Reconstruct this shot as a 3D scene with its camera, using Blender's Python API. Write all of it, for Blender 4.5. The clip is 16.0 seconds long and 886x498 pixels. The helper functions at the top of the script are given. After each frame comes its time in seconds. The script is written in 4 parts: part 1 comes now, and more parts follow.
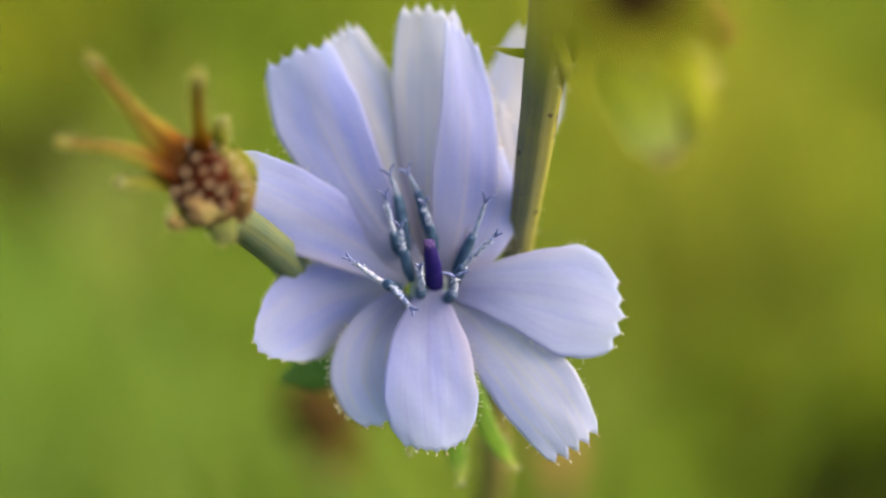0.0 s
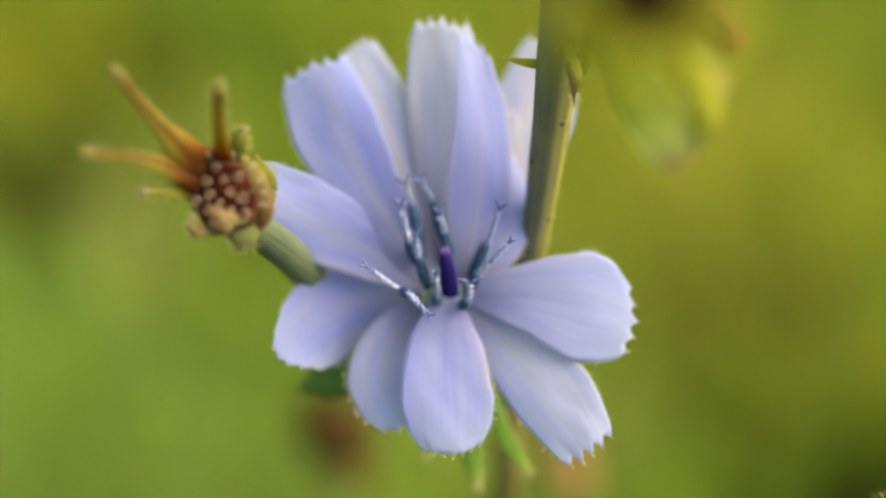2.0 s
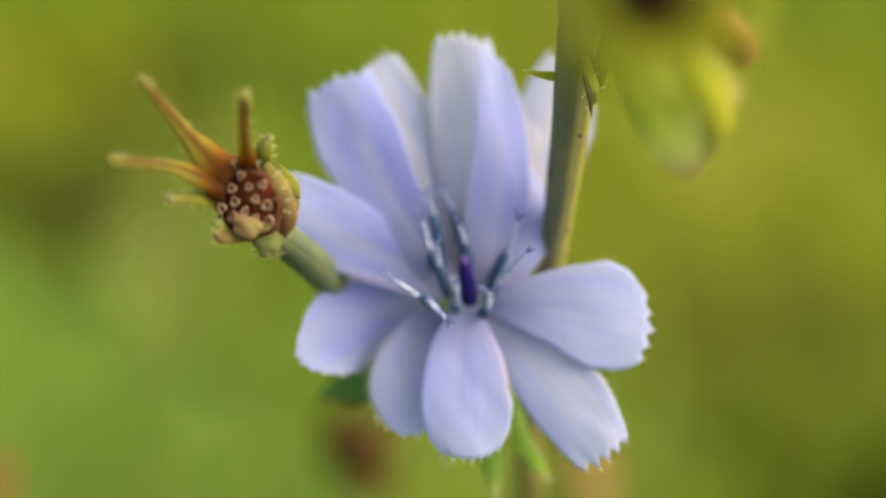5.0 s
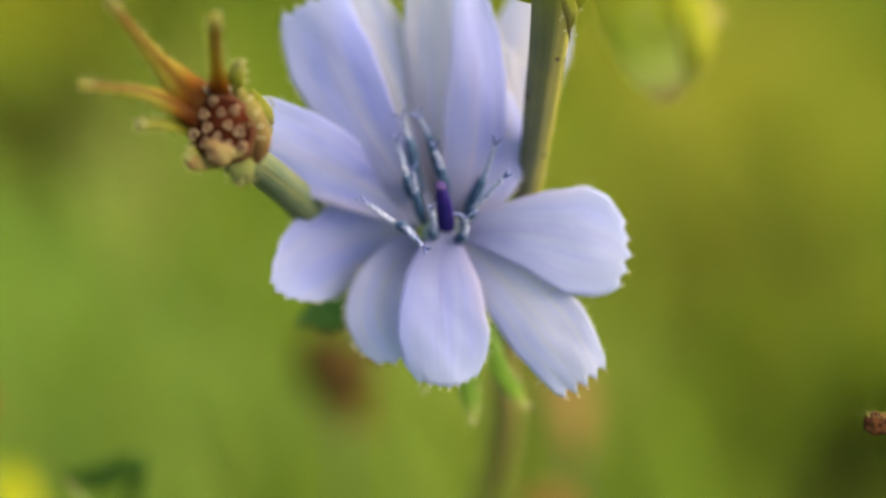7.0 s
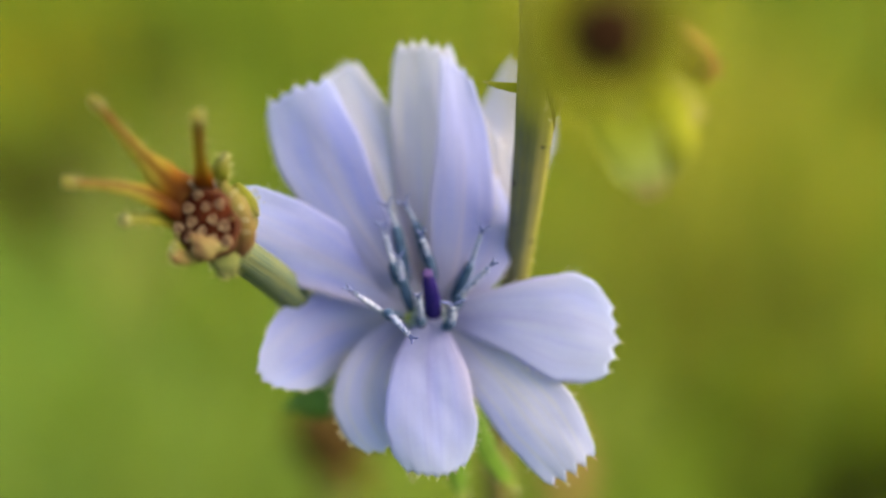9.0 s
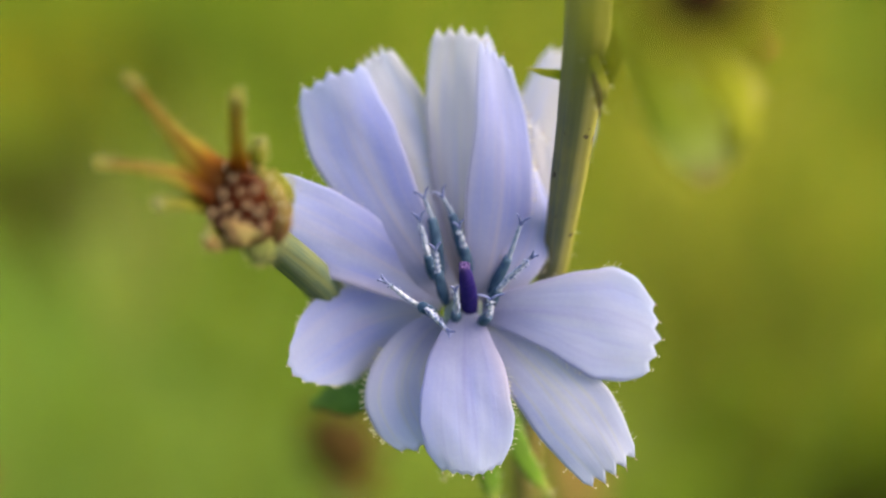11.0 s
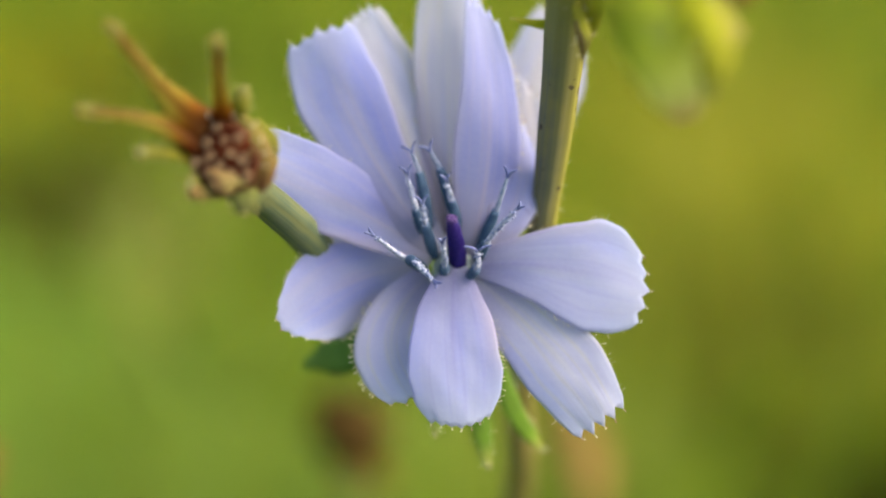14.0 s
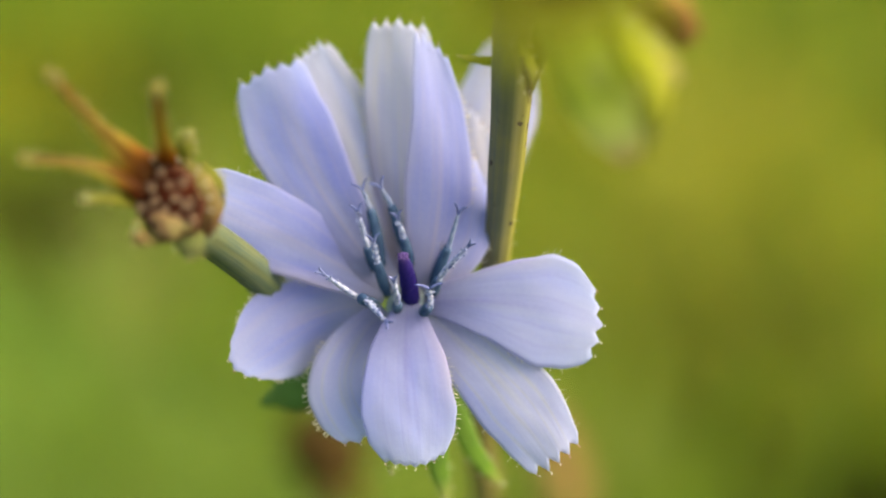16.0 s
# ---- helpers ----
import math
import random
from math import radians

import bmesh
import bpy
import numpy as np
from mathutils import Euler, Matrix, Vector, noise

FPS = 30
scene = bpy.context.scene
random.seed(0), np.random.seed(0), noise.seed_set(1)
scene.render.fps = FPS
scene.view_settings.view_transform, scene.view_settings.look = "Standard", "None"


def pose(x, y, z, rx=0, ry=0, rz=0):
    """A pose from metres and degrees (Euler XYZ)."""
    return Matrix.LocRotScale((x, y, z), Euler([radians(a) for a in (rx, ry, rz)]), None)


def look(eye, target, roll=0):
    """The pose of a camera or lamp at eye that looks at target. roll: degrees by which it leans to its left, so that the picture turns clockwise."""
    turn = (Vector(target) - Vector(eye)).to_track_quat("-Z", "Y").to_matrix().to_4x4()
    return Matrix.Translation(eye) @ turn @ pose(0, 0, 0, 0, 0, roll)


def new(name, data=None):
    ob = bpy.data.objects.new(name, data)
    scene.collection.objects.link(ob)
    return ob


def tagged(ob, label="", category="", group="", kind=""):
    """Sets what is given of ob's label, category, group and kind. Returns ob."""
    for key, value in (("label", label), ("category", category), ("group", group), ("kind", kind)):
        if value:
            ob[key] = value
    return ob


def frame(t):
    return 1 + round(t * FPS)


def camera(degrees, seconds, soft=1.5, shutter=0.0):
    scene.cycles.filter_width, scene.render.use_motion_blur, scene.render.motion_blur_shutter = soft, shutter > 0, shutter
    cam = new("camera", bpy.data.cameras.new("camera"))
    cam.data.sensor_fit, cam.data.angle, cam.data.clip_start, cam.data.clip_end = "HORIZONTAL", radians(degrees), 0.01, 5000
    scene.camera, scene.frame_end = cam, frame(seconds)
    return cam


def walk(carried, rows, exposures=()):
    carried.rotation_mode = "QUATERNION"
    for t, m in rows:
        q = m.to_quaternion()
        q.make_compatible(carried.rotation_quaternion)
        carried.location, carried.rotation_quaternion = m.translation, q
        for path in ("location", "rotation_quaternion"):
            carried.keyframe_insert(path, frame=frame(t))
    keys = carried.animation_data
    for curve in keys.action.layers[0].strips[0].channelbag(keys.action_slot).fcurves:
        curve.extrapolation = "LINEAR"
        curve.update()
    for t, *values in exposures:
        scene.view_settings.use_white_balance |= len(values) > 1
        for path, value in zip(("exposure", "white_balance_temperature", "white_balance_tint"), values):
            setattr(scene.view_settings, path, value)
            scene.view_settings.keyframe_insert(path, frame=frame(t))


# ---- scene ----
# Camera: hand-held close-up with a wide aperture
cam = camera(30.0, 16.0, soft=2.0)
cam.data.dof.use_dof = True
cam.data.dof.focus_distance = 0.168
cam.data.dof.aperture_fstop = 6.6
walk(cam, [
    (0, pose(-0.00077, -0.14606, 0.80033, 56.877, -0.854, -0.093)),
    (0.2, pose(0.00014, -0.14533, 0.80041, 57.120, -0.519, -0.252)),
    (0.5, pose(0.00109, -0.14926, 0.79887, 58.026, -0.439, 0.191)),
    (0.7, pose(0.00217, -0.14935, 0.79950, 57.540, -0.337, -0.598)),
    (0.8, pose(0.00358, -0.14806, 0.79956, 57.303, -0.209, -0.823)),
    (1, pose(0.00358, -0.14997, 0.80077, 58.265, -0.154, -1.079)),
    (1.2, pose(0.00022, -0.14762, 0.80248, 57.294, -0.316, -0.722)),
    (1.5, pose(0.00054, -0.14846, 0.80154, 57.471, -0.441, -0.485)),
    (1.7, pose(-0.00007, -0.14764, 0.80183, 57.169, -0.207, -0.526)),
    (2, pose(-0.00128, -0.15009, 0.80054, 57.794, -0.283, -0.036)),
    (2.2, pose(-0.00217, -0.15088, 0.80097, 57.433, -0.141, -0.245)),
    (2.5, pose(-0.00121, -0.15136, 0.79978, 57.812, -0.051, 0.099)),
    (2.7, pose(-0.00090, -0.15406, 0.79810, 57.958, -0.113, 0.243)),
    (3, pose(0.00050, -0.15440, 0.79750, 58.094, 0.016, 0.468)),
    (3.2, pose(0.00015, -0.15368, 0.79849, 57.371, -0.024, -0.448)),
    (3.5, pose(-0.00226, -0.15300, 0.80025, 58.021, 0.136, 0.511)),
    (3.7, pose(-0.00356, -0.15085, 0.80252, 57.797, 0.214, -0.183)),
    (4, pose(-0.00373, -0.14986, 0.80296, 57.859, -0.020, 0.462)),
    (4.2, pose(-0.00229, -0.15098, 0.80079, 58.645, -0.016, 0.893)),
    (6.3, pose(-0.00001, -0.15511, 0.80219, 58.725, 0.041, 0.667)),
    (6.5, pose(-0.00092, -0.15384, 0.80259, 57.848, 0.066, 0.377)),
    (6.7, pose(-0.00010, -0.15393, 0.80032, 57.471, -0.158, 0.680)),
    (7, pose(-0.00045, -0.15210, 0.80012, 55.991, -0.262, 0.116)),
    (7.2, pose(0.00048, -0.15292, 0.80055, 56.143, -0.251, 0.271)),
    (7.5, pose(0.00135, -0.15505, 0.80176, 57.698, -0.168, 0.392)),
    (7.8, pose(0.00217, -0.15567, 0.80051, 58.219, -0.237, 0.691)),
    (8, pose(0.00238, -0.15408, 0.80149, 57.589, 0.036, 0.315)),
    (8.2, pose(0.00130, -0.15520, 0.80229, 58.059, -0.139, 0.313)),
    (8.5, pose(0.00073, -0.15193, 0.80419, 57.526, 0.067, 0.085)),
    (10.8, pose(-0.00260, -0.14653, 0.79874, 58.063, -0.589, -0.848)),
    (11, pose(-0.00359, -0.14635, 0.79847, 58.224, -0.565, 0.037)),
    (11.2, pose(0.00036, -0.14877, 0.79617, 59.091, -0.116, -0.153)),
    (11.4, pose(0.00422, -0.15136, 0.79394, 59.928, 0.341, 0.068)),
    (11.5, pose(0.00549, -0.15343, 0.79330, 58.834, 0.657, -0.354)),
    (11.7, pose(0.00306, -0.15185, 0.79562, 58.038, 0.474, -0.743)),
    (12, pose(0.00231, -0.14889, 0.79717, 58.822, 0.197, -0.405)),
    (12.2, pose(0.00180, -0.14887, 0.79693, 57.832, 0.196, -0.296)),
    (12.5, pose(0.00103, -0.14976, 0.79716, 58.327, 0.198, -0.288)),
    (12.7, pose(-0.00066, -0.14692, 0.79955, 58.354, 0.123, 0.009)),
    (13, pose(-0.00366, -0.14481, 0.80449, 57.610, 0.067, -0.755)),
    (13.2, pose(-0.00124, -0.14934, 0.79838, 59.688, 0.282, 0.701)),
    (13.5, pose(-0.00206, -0.14933, 0.79945, 58.550, 0.260, 0.331)),
    (13.7, pose(-0.00164, -0.15013, 0.79757, 57.951, 0.324, 0.454)),
    (14, pose(0.00018, -0.14961, 0.79370, 58.537, 0.273, 0.485)),
    (14.2, pose(-0.00076, -0.14986, 0.79512, 58.111, 0.152, 0.166)),
    (14.5, pose(-0.00210, -0.14907, 0.79657, 58.034, -0.038, 0.145)),
    (14.7, pose(-0.00220, -0.14875, 0.79608, 58.279, -0.012, 0.238)),
    (15, pose(-0.00229, -0.14986, 0.79541, 58.665, -0.103, 0.452)),
    (15.2, pose(0.00011, -0.14899, 0.79412, 58.767, 0.127, -0.389)),
    (15.5, pose(0.00306, -0.14880, 0.79284, 58.821, 0.548, -0.651)),
    (15.7, pose(0.00277, -0.14723, 0.79565, 58.642, 0.794, -0.562)),
    (16, pose(0.00404, -0.14729, 0.79628, 58.673, 0.848, -0.317)),
], exposures=[(0, 1.78, 7100, 10), (16, 1.78, 7100, 10)])

# World: hazy sky and one veiled sun on the right
SUN_EL, SUN_AZ = 46.0, 88.0  # degrees above the horizon; degrees from north (+y) towards east (+x)
world = bpy.data.worlds.new("sky")
scene.world = world
world.use_nodes = True
wn = world.node_tree.nodes
sky = wn.new("ShaderNodeTexSky")
sky.sky_type, sky.sun_disc = "NISHITA", False
sky.sun_elevation, sky.sun_rotation = radians(SUN_EL), radians(SUN_AZ)
sky.air_density, sky.dust_density = 1.0, 5.0
wn["Background"].inputs["Strength"].default_value = 0.15
world.node_tree.links.new(sky.outputs[0], wn["Background"].inputs["Color"])
sun = new("sun", bpy.data.lights.new("sun", "SUN"))
sun.data.energy, sun.data.angle, sun.data.color = 0.9, radians(60.0), (1.0, 0.92, 0.80)
ray = Vector((math.cos(radians(SUN_EL)) * math.sin(radians(SUN_AZ)), math.cos(radians(SUN_EL)) * math.cos(radians(SUN_AZ)), math.sin(radians(SUN_EL))))
sun.matrix_world = look(ray * 5.0, (0, 0, 0))


# ---- materials ----
class Mat:
    """A small builder for node materials."""

    def __init__(self, name):
        self.m = bpy.data.materials.new(name)
        self.m.use_nodes = True
        self.t = self.m.node_tree
        self.t.nodes.clear()
        self.out = self.add("ShaderNodeOutputMaterial")

    def add(self, kind, **props):
        n = self.t.nodes.new(kind)
        for k, v in props.items():
            setattr(n, k, v)
        return n

    def link(self, a, b):
        self.t.links.new(a, b)

    def noise(self, scale, stretch=(1, 1, 1), source="Object", detail=4.0):
        co, mp, nz = self.add("ShaderNodeTexCoord"), self.add("ShaderNodeMapping"), self.add("ShaderNodeTexNoise")
        mp.inputs["Scale"].default_value = stretch
        nz.inputs["Scale"].default_value, nz.inputs["Detail"].default_value = scale, detail
        self.link(co.outputs[source], mp.inputs["Vector"])
        self.link(mp.outputs[0], nz.inputs["Vector"])
        return nz.outputs["Fac"]

    def along(self, axis="Y"):
        co, sp = self.add("ShaderNodeTexCoord"), self.add("ShaderNodeSeparateXYZ")
        self.link(co.outputs["UV"], sp.inputs[0])
        return sp.outputs[axis]

    def ramp(self, fac, stops):
        r = self.add("ShaderNodeValToRGB")
        e = r.color_ramp.elements
        while len(e) < len(stops):
            e.new(0.5)
        for el, (p, c) in zip(e, stops):
            el.position, el.color = p, (*c, 1.0)
        self.link(fac, r.inputs[0])
        return r.outputs[0]

    def blend(self, fac, a, b, how="MIX"):
        n = self.add("ShaderNodeMixRGB", blend_type=how)
        for sock, val in ((n.inputs[0], fac), (n.inputs[1], a), (n.inputs[2], b)):
            if isinstance(val, (int, float)):
                sock.default_value = val
            elif isinstance(val, tuple):
                sock.default_value = (*val, 1.0)
            else:
                self.link(val, sock)
        return n.outputs[0]

    def bump(self, height, strength, dist):
        b = self.add("ShaderNodeBump")
        b.inputs["Strength"].default_value, b.inputs["Distance"].default_value = strength, dist
        self.link(height, b.inputs["Height"])
        return b.outputs[0]

    def leaf(self, colour, rough=0.5, through_part=0.4, through_tint=None, normal=None, spec=0.3, skins=1):
        """Thin tissue: a glossy skin over colour, and light that comes through it; skins: how many the light must pass."""
        p, tr, mx = self.add("ShaderNodeBsdfPrincipled"), self.add("ShaderNodeBsdfTranslucent"), self.add("ShaderNodeMixShader")
        p.inputs["Roughness"].default_value, p.inputs["Specular IOR Level"].default_value = rough, spec
        self.link(colour, p.inputs["Base Color"])
        part = self.add("ShaderNodeGamma")
        part.inputs["Gamma"].default_value = 1.0 / skins
        self.link(self.blend(1.0, colour, through_tint, "MULTIPLY") if through_tint else colour, part.inputs["Color"])
        self.link(part.outputs[0], tr.inputs["Color"])
        if normal:
            self.link(normal, p.inputs["Normal"])
            self.link(normal, tr.inputs["Normal"])
        mx.inputs[0].default_value = through_part
        self.link(p.outputs[0], mx.inputs[1])
        self.link(tr.outputs[0], mx.inputs[2])
        self.link(mx.outputs[0], self.out.inputs[0])
        return self.m


def petal_material(name, base, low, middle, high, end, faded, faded_share, vein_colour, vein_share, margin_colour, foot_colour):
    """Petal skin: colour along its length, broad faded fields and soft streaks that differ from petal to petal, fine veins, paler margins, a midvein and a tinted foot."""
    k = Mat(name)
    info, co = k.add("ShaderNodeObjectInfo"), k.add("ShaderNodeTexCoord")
    shift, place = k.add("ShaderNodeMath", operation="MULTIPLY"), k.add("ShaderNodeVectorMath", operation="ADD")
    shift.inputs[1].default_value = 31.0
    k.link(info.outputs["Random"], shift.inputs[0])
    k.link(co.outputs["UV"], place.inputs[0])
    k.link(shift.outputs[0], place.inputs[1])

    def lengthwise(stretch, detail):
        mp, nz = k.add("ShaderNodeMapping"), k.add("ShaderNodeTexNoise")
        mp.inputs["Scale"].default_value = stretch
        nz.inputs["Scale"].default_value, nz.inputs["Detail"].default_value = 1.0, detail
        k.link(place.outputs[0], mp.inputs["Vector"])
        k.link(mp.outputs[0], nz.inputs["Vector"])
        return nz.outputs["Fac"]

    def lines(count, thin):
        """Thin lines along the petal that wander a little."""
        mul, tri = k.add("ShaderNodeMath", operation="MULTIPLY"), k.add("ShaderNodeMath", operation="PINGPONG")
        mul.inputs[1].default_value, tri.inputs[1].default_value = count, 0.5
        k.link(k.blend(0.13, k.along("X"), lengthwise((4.0, 1.3, 1), 1.5), "LINEAR_LIGHT"), mul.inputs[0])
        k.link(mul.outputs[0], tri.inputs[0])
        return k.ramp(tri.outputs[0], [(0.0, (1, 1, 1)), (thin, (0, 0, 0))])

    def scaled(mask, share):
        return k.blend(1.0, mask, (share,) * 3, "MULTIPLY")

    field, streak, fine = lengthwise((2.3, 0.9, 1), 1.5), lengthwise((5.5, 0.7, 1), 1.5), lengthwise((22, 3.5, 1), 3.0)
    blotch, cells = k.noise(330.0, detail=3.0), k.noise(2600.0, detail=2.0)
    body = k.ramp(k.along(), [(0.0, base), (0.12, low), (0.42, middle), (0.8, high), (1.0, end)])
    c = k.blend(scaled(k.ramp(field, [(0.43, (0, 0, 0)), (0.60, (1, 1, 1))]), faded_share), body, faded)
    c = k.blend(scaled(k.ramp(streak, [(0.44, (0, 0, 0)), (0.64, (1, 1, 1))]), faded_share * 0.7), c, faded)
    rim = k.ramp(k.blend(0.2, k.along("X"), field, "LINEAR_LIGHT"), [(0.0, (0.60,) * 3), (0.08, (0.38,) * 3), (0.20, (0, 0, 0)), (0.84, (0, 0, 0)), (1.0, (0.15,) * 3)])
    edge = k.ramp(k.along(), [(0.08, (0.34, 0.33, 0.44)), (0.30, (0.60, 0.50, 0.50)), (0.55, (0.58, 0.51, 0.53)), (0.8, margin_colour)])
    c = k.blend(rim, c, edge)
    thin = k.ramp(k.along(), [(0.1, (0.3,) * 3), (0.35, (1, 1, 1)), (0.85, (0.9,) * 3), (1.0, (0.2,) * 3)])
    c = k.blend(k.blend(1.0, scaled(lines(5.0, 0.16), vein_share), thin, "MULTIPLY"), c, vein_colour)
    c = k.blend(k.blend(1.0, scaled(lines(7.0, 0.40), 0.15), thin, "MULTIPLY"), c, (0.30, 0.31, 0.60))
    mid = k.ramp(k.blend(0.06, k.along("X"), field, "LINEAR_LIGHT"), [(0.44, (0, 0, 0)), (0.5, (0.65,) * 3), (0.56, (0, 0, 0))])
    c = k.blend(k.blend(1.0, mid, k.ramp(k.along(), [(0.3, (1, 1, 1)), (0.85, (0.15,) * 3)]), "MULTIPLY"), c, vein_colour)
    c = k.blend(k.ramp(k.along(), [(0.10, (0.50,) * 3), (0.38, (0, 0, 0))]), c, foot_colour)
    c = k.blend(scaled(k.ramp(fine, [(0.45, (0, 0, 0)), (0.7, (1, 1, 1))]), 0.08), c, (0.34, 0.36, 0.66))
    c = k.blend(scaled(k.ramp(blotch, [(0.45, (0, 0, 0)), (0.72, (1, 1, 1))]), 0.18), c, (0.50, 0.51, 0.66))
    c = k.blend(scaled(k.ramp(cells, [(0.42, (0, 0, 0)), (0.62, (1, 1, 1))]), 0.12), c, (0.62, 0.62, 0.74))
    c = k.blend(1.0, c, (0.83, 0.85, 0.89), "MULTIPLY")
    return k.leaf(c, 0.75, 0.62, None, k.bump(k.blend(0.2, blotch, fine), 0.22, 0.0004), 0.05, 2)


def ribbed_green(name, dark, light, warm, side_band=None):
    """Ribbed stalk skin; the last colour, if given, is a broad band down one side, with dark specks beside it."""
    k = Mat(name)
    rib, stain = k.noise(1.0, (16, 1.6, 1), "UV", 3.0), k.noise(240.0, detail=3.0)
    c = k.ramp(k.blend(0.3, rib, stain), [(0.38, dark), (0.50, light), (0.62, warm)])
    if side_band:
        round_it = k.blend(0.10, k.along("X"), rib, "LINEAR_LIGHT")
        c = k.blend(k.ramp(round_it, [(0.0, (1, 1, 1)), (0.06, (1, 1, 1)), (0.18, (0.45,) * 3), (0.32, (0, 0, 0)), (0.78, (0, 0, 0)), (0.92, (1, 1, 1))]), c, side_band)
        s = k.noise(900.0, detail=1.0)
        c = k.blend(k.ramp(s, [(0.665, (0, 0, 0)), (0.73, (1, 1, 1))]), c, (0.05, 0.035, 0.03))
        c = k.blend(k.ramp(k.along(), [(0.36, (0.85,) * 3), (0.48, (0, 0, 0))]), c, (0.25, 0.205, 0.06))
        c = k.blend(k.ramp(k.along(), [(0.62, (0, 0, 0)), (0.73, (0.75,) * 3)]), c, (0.255, 0.245, 0.065))
    return k.leaf(c, 0.55, 0.25, (1.0, 1.0, 0.35), k.bump(rib, 0.25, 0.0004), 0.2)


def banded(name, stops, rough=0.6, through_part=0.35, grain=500.0, grain_dark=(0.1, 0.05, 0.02), amount=0.4, spec=0.08, vein=None, margin=None, skins=1):
    """Colour along the length of a bract with fine grain; vein: the colour of a darker line along its middle; margin: that of its thin edge."""
    k = Mat(name)
    g = k.noise(grain)
    c = k.ramp(k.along(), stops)
    if vein:
        line = k.ramp(k.along("X"), [(0.15, (0, 0, 0)), (0.25, (0.8,) * 3), (0.35, (0, 0, 0)), (0.65, (0, 0, 0)), (0.75, (0.8,) * 3), (0.85, (0, 0, 0))])
        c = k.blend(line, c, vein)
    if margin:
        edge = k.ramp(k.along("X"), [(0.27, (0, 0, 0)), (0.36, (1, 1, 1)), (0.58, (1, 1, 1)), (0.67, (0, 0, 0))])
        c = k.blend(k.blend(1.0, edge, k.ramp(k.along(), [(0.18, (0, 0, 0)), (0.38, (0.85,) * 3)]), "MULTIPLY"), c, margin)
    c = k.blend(k.blend(1.0, k.ramp(g, [(0.45, (0, 0, 0)), (0.7, (1, 1, 1))]), (amount,) * 3, "MULTIPLY"), c, grain_dark)
    return k.leaf(c, rough, through_part, None, k.bump(g, 0.4, 0.0006), spec, skins)


def mottled(name, a, b, scale, rough=0.6, through_part=0.1, depth=0.0004, spec=0.15):
    k = Mat(name)
    g = k.noise(scale)
    return k.leaf(k.ramp(g, [(0.35, a), (0.65, b)]), rough, through_part, None, k.bump(g, 0.5, depth), spec)


PETAL = petal_material("lavender_petal", (0.32, 0.40, 0.36), (0.30, 0.32, 0.49), (0.285, 0.32, 0.66), (0.34, 0.385, 0.71), (0.43, 0.485, 0.70), (0.455, 0.465, 0.635), 0.50, (0.60, 0.50, 0.53), 0.26, (0.49, 0.54, 0.67), (0.47, 0.43, 0.54))
PETAL_PALE = petal_material("pale_petal", (0.26, 0.31, 0.34), (0.30, 0.31, 0.52), (0.375, 0.41, 0.725), (0.46, 0.505, 0.785), (0.53, 0.58, 0.76), (0.51, 0.53, 0.66), 0.52, (0.28, 0.26, 0.55), 0.26, (0.52, 0.57, 0.73), (0.23, 0.23, 0.45))
PETAL_VEINED = petal_material("veined_petal", (0.28, 0.34, 0.35), (0.29, 0.30, 0.49), (0.375, 0.415, 0.69), (0.46, 0.50, 0.74), (0.53, 0.575, 0.74), (0.52, 0.53, 0.64), 0.55, (0.58, 0.56, 0.42), 0.50, (0.52, 0.57, 0.71), (0.23, 0.23, 0.45))
PETAL_BLEACHED = petal_material("bleached_petal", (0.42, 0.46, 0.42), (0.43, 0.41, 0.52), (0.47, 0.48, 0.66), (0.53, 0.555, 0.71), (0.57, 0.605, 0.71), (0.62, 0.58, 0.54), 0.65, (0.64, 0.60, 0.46), 0.45, (0.57, 0.605, 0.67), (0.55, 0.44, 0.42))
BEIGE = mottled("pinkish_beige_leaf", (0.30, 0.18, 0.05), (0.36, 0.22, 0.065), 120.0, 0.8, 0.35)
HAIR = mottled("clear_gland_hair", (0.72, 0.70, 0.55), (0.84, 0.79, 0.58), 400.0, 0.4, 0.5)
GLAND_PALE = mottled("pale_straw_gland", (0.38, 0.36, 0.10), (0.58, 0.54, 0.24), 700.0, 0.4, 0.5)
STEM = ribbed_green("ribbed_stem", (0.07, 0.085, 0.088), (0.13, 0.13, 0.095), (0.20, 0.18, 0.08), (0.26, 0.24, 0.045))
PEDUNCLE = ribbed_green("ribbed_peduncle", (0.075, 0.11, 0.07), (0.115, 0.15, 0.08), (0.165, 0.185, 0.08))
BRACT_GREEN = banded("green_bract", [(0.0, (0.10, 0.20, 0.025)), (0.75, (0.16, 0.285, 0.03)), (0.93, (0.32, 0.36, 0.08)), (1.0, (0.50, 0.46, 0.25))], 0.5, 0.4, 700.0, (0.08, 0.13, 0.03), 0.4)
BRACT_DEEP = banded("deep_green_bract", [(0.0, (0.07, 0.14, 0.025)), (0.6, (0.085, 0.18, 0.03)), (1.0, (0.13, 0.22, 0.04))], 0.5, 0.3, 500.0, (0.03, 0.07, 0.01), 0.4)
BRACT_YELLOW = banded("yellow_green_bract", [(0.0, (0.26, 0.33, 0.02)), (0.5, (0.52, 0.52, 0.02)), (0.9, (0.46, 0.44, 0.06)), (1.0, (0.48, 0.45, 0.18))], 0.6, 0.5, 600.0, (0.2, 0.25, 0.02), 0.3)
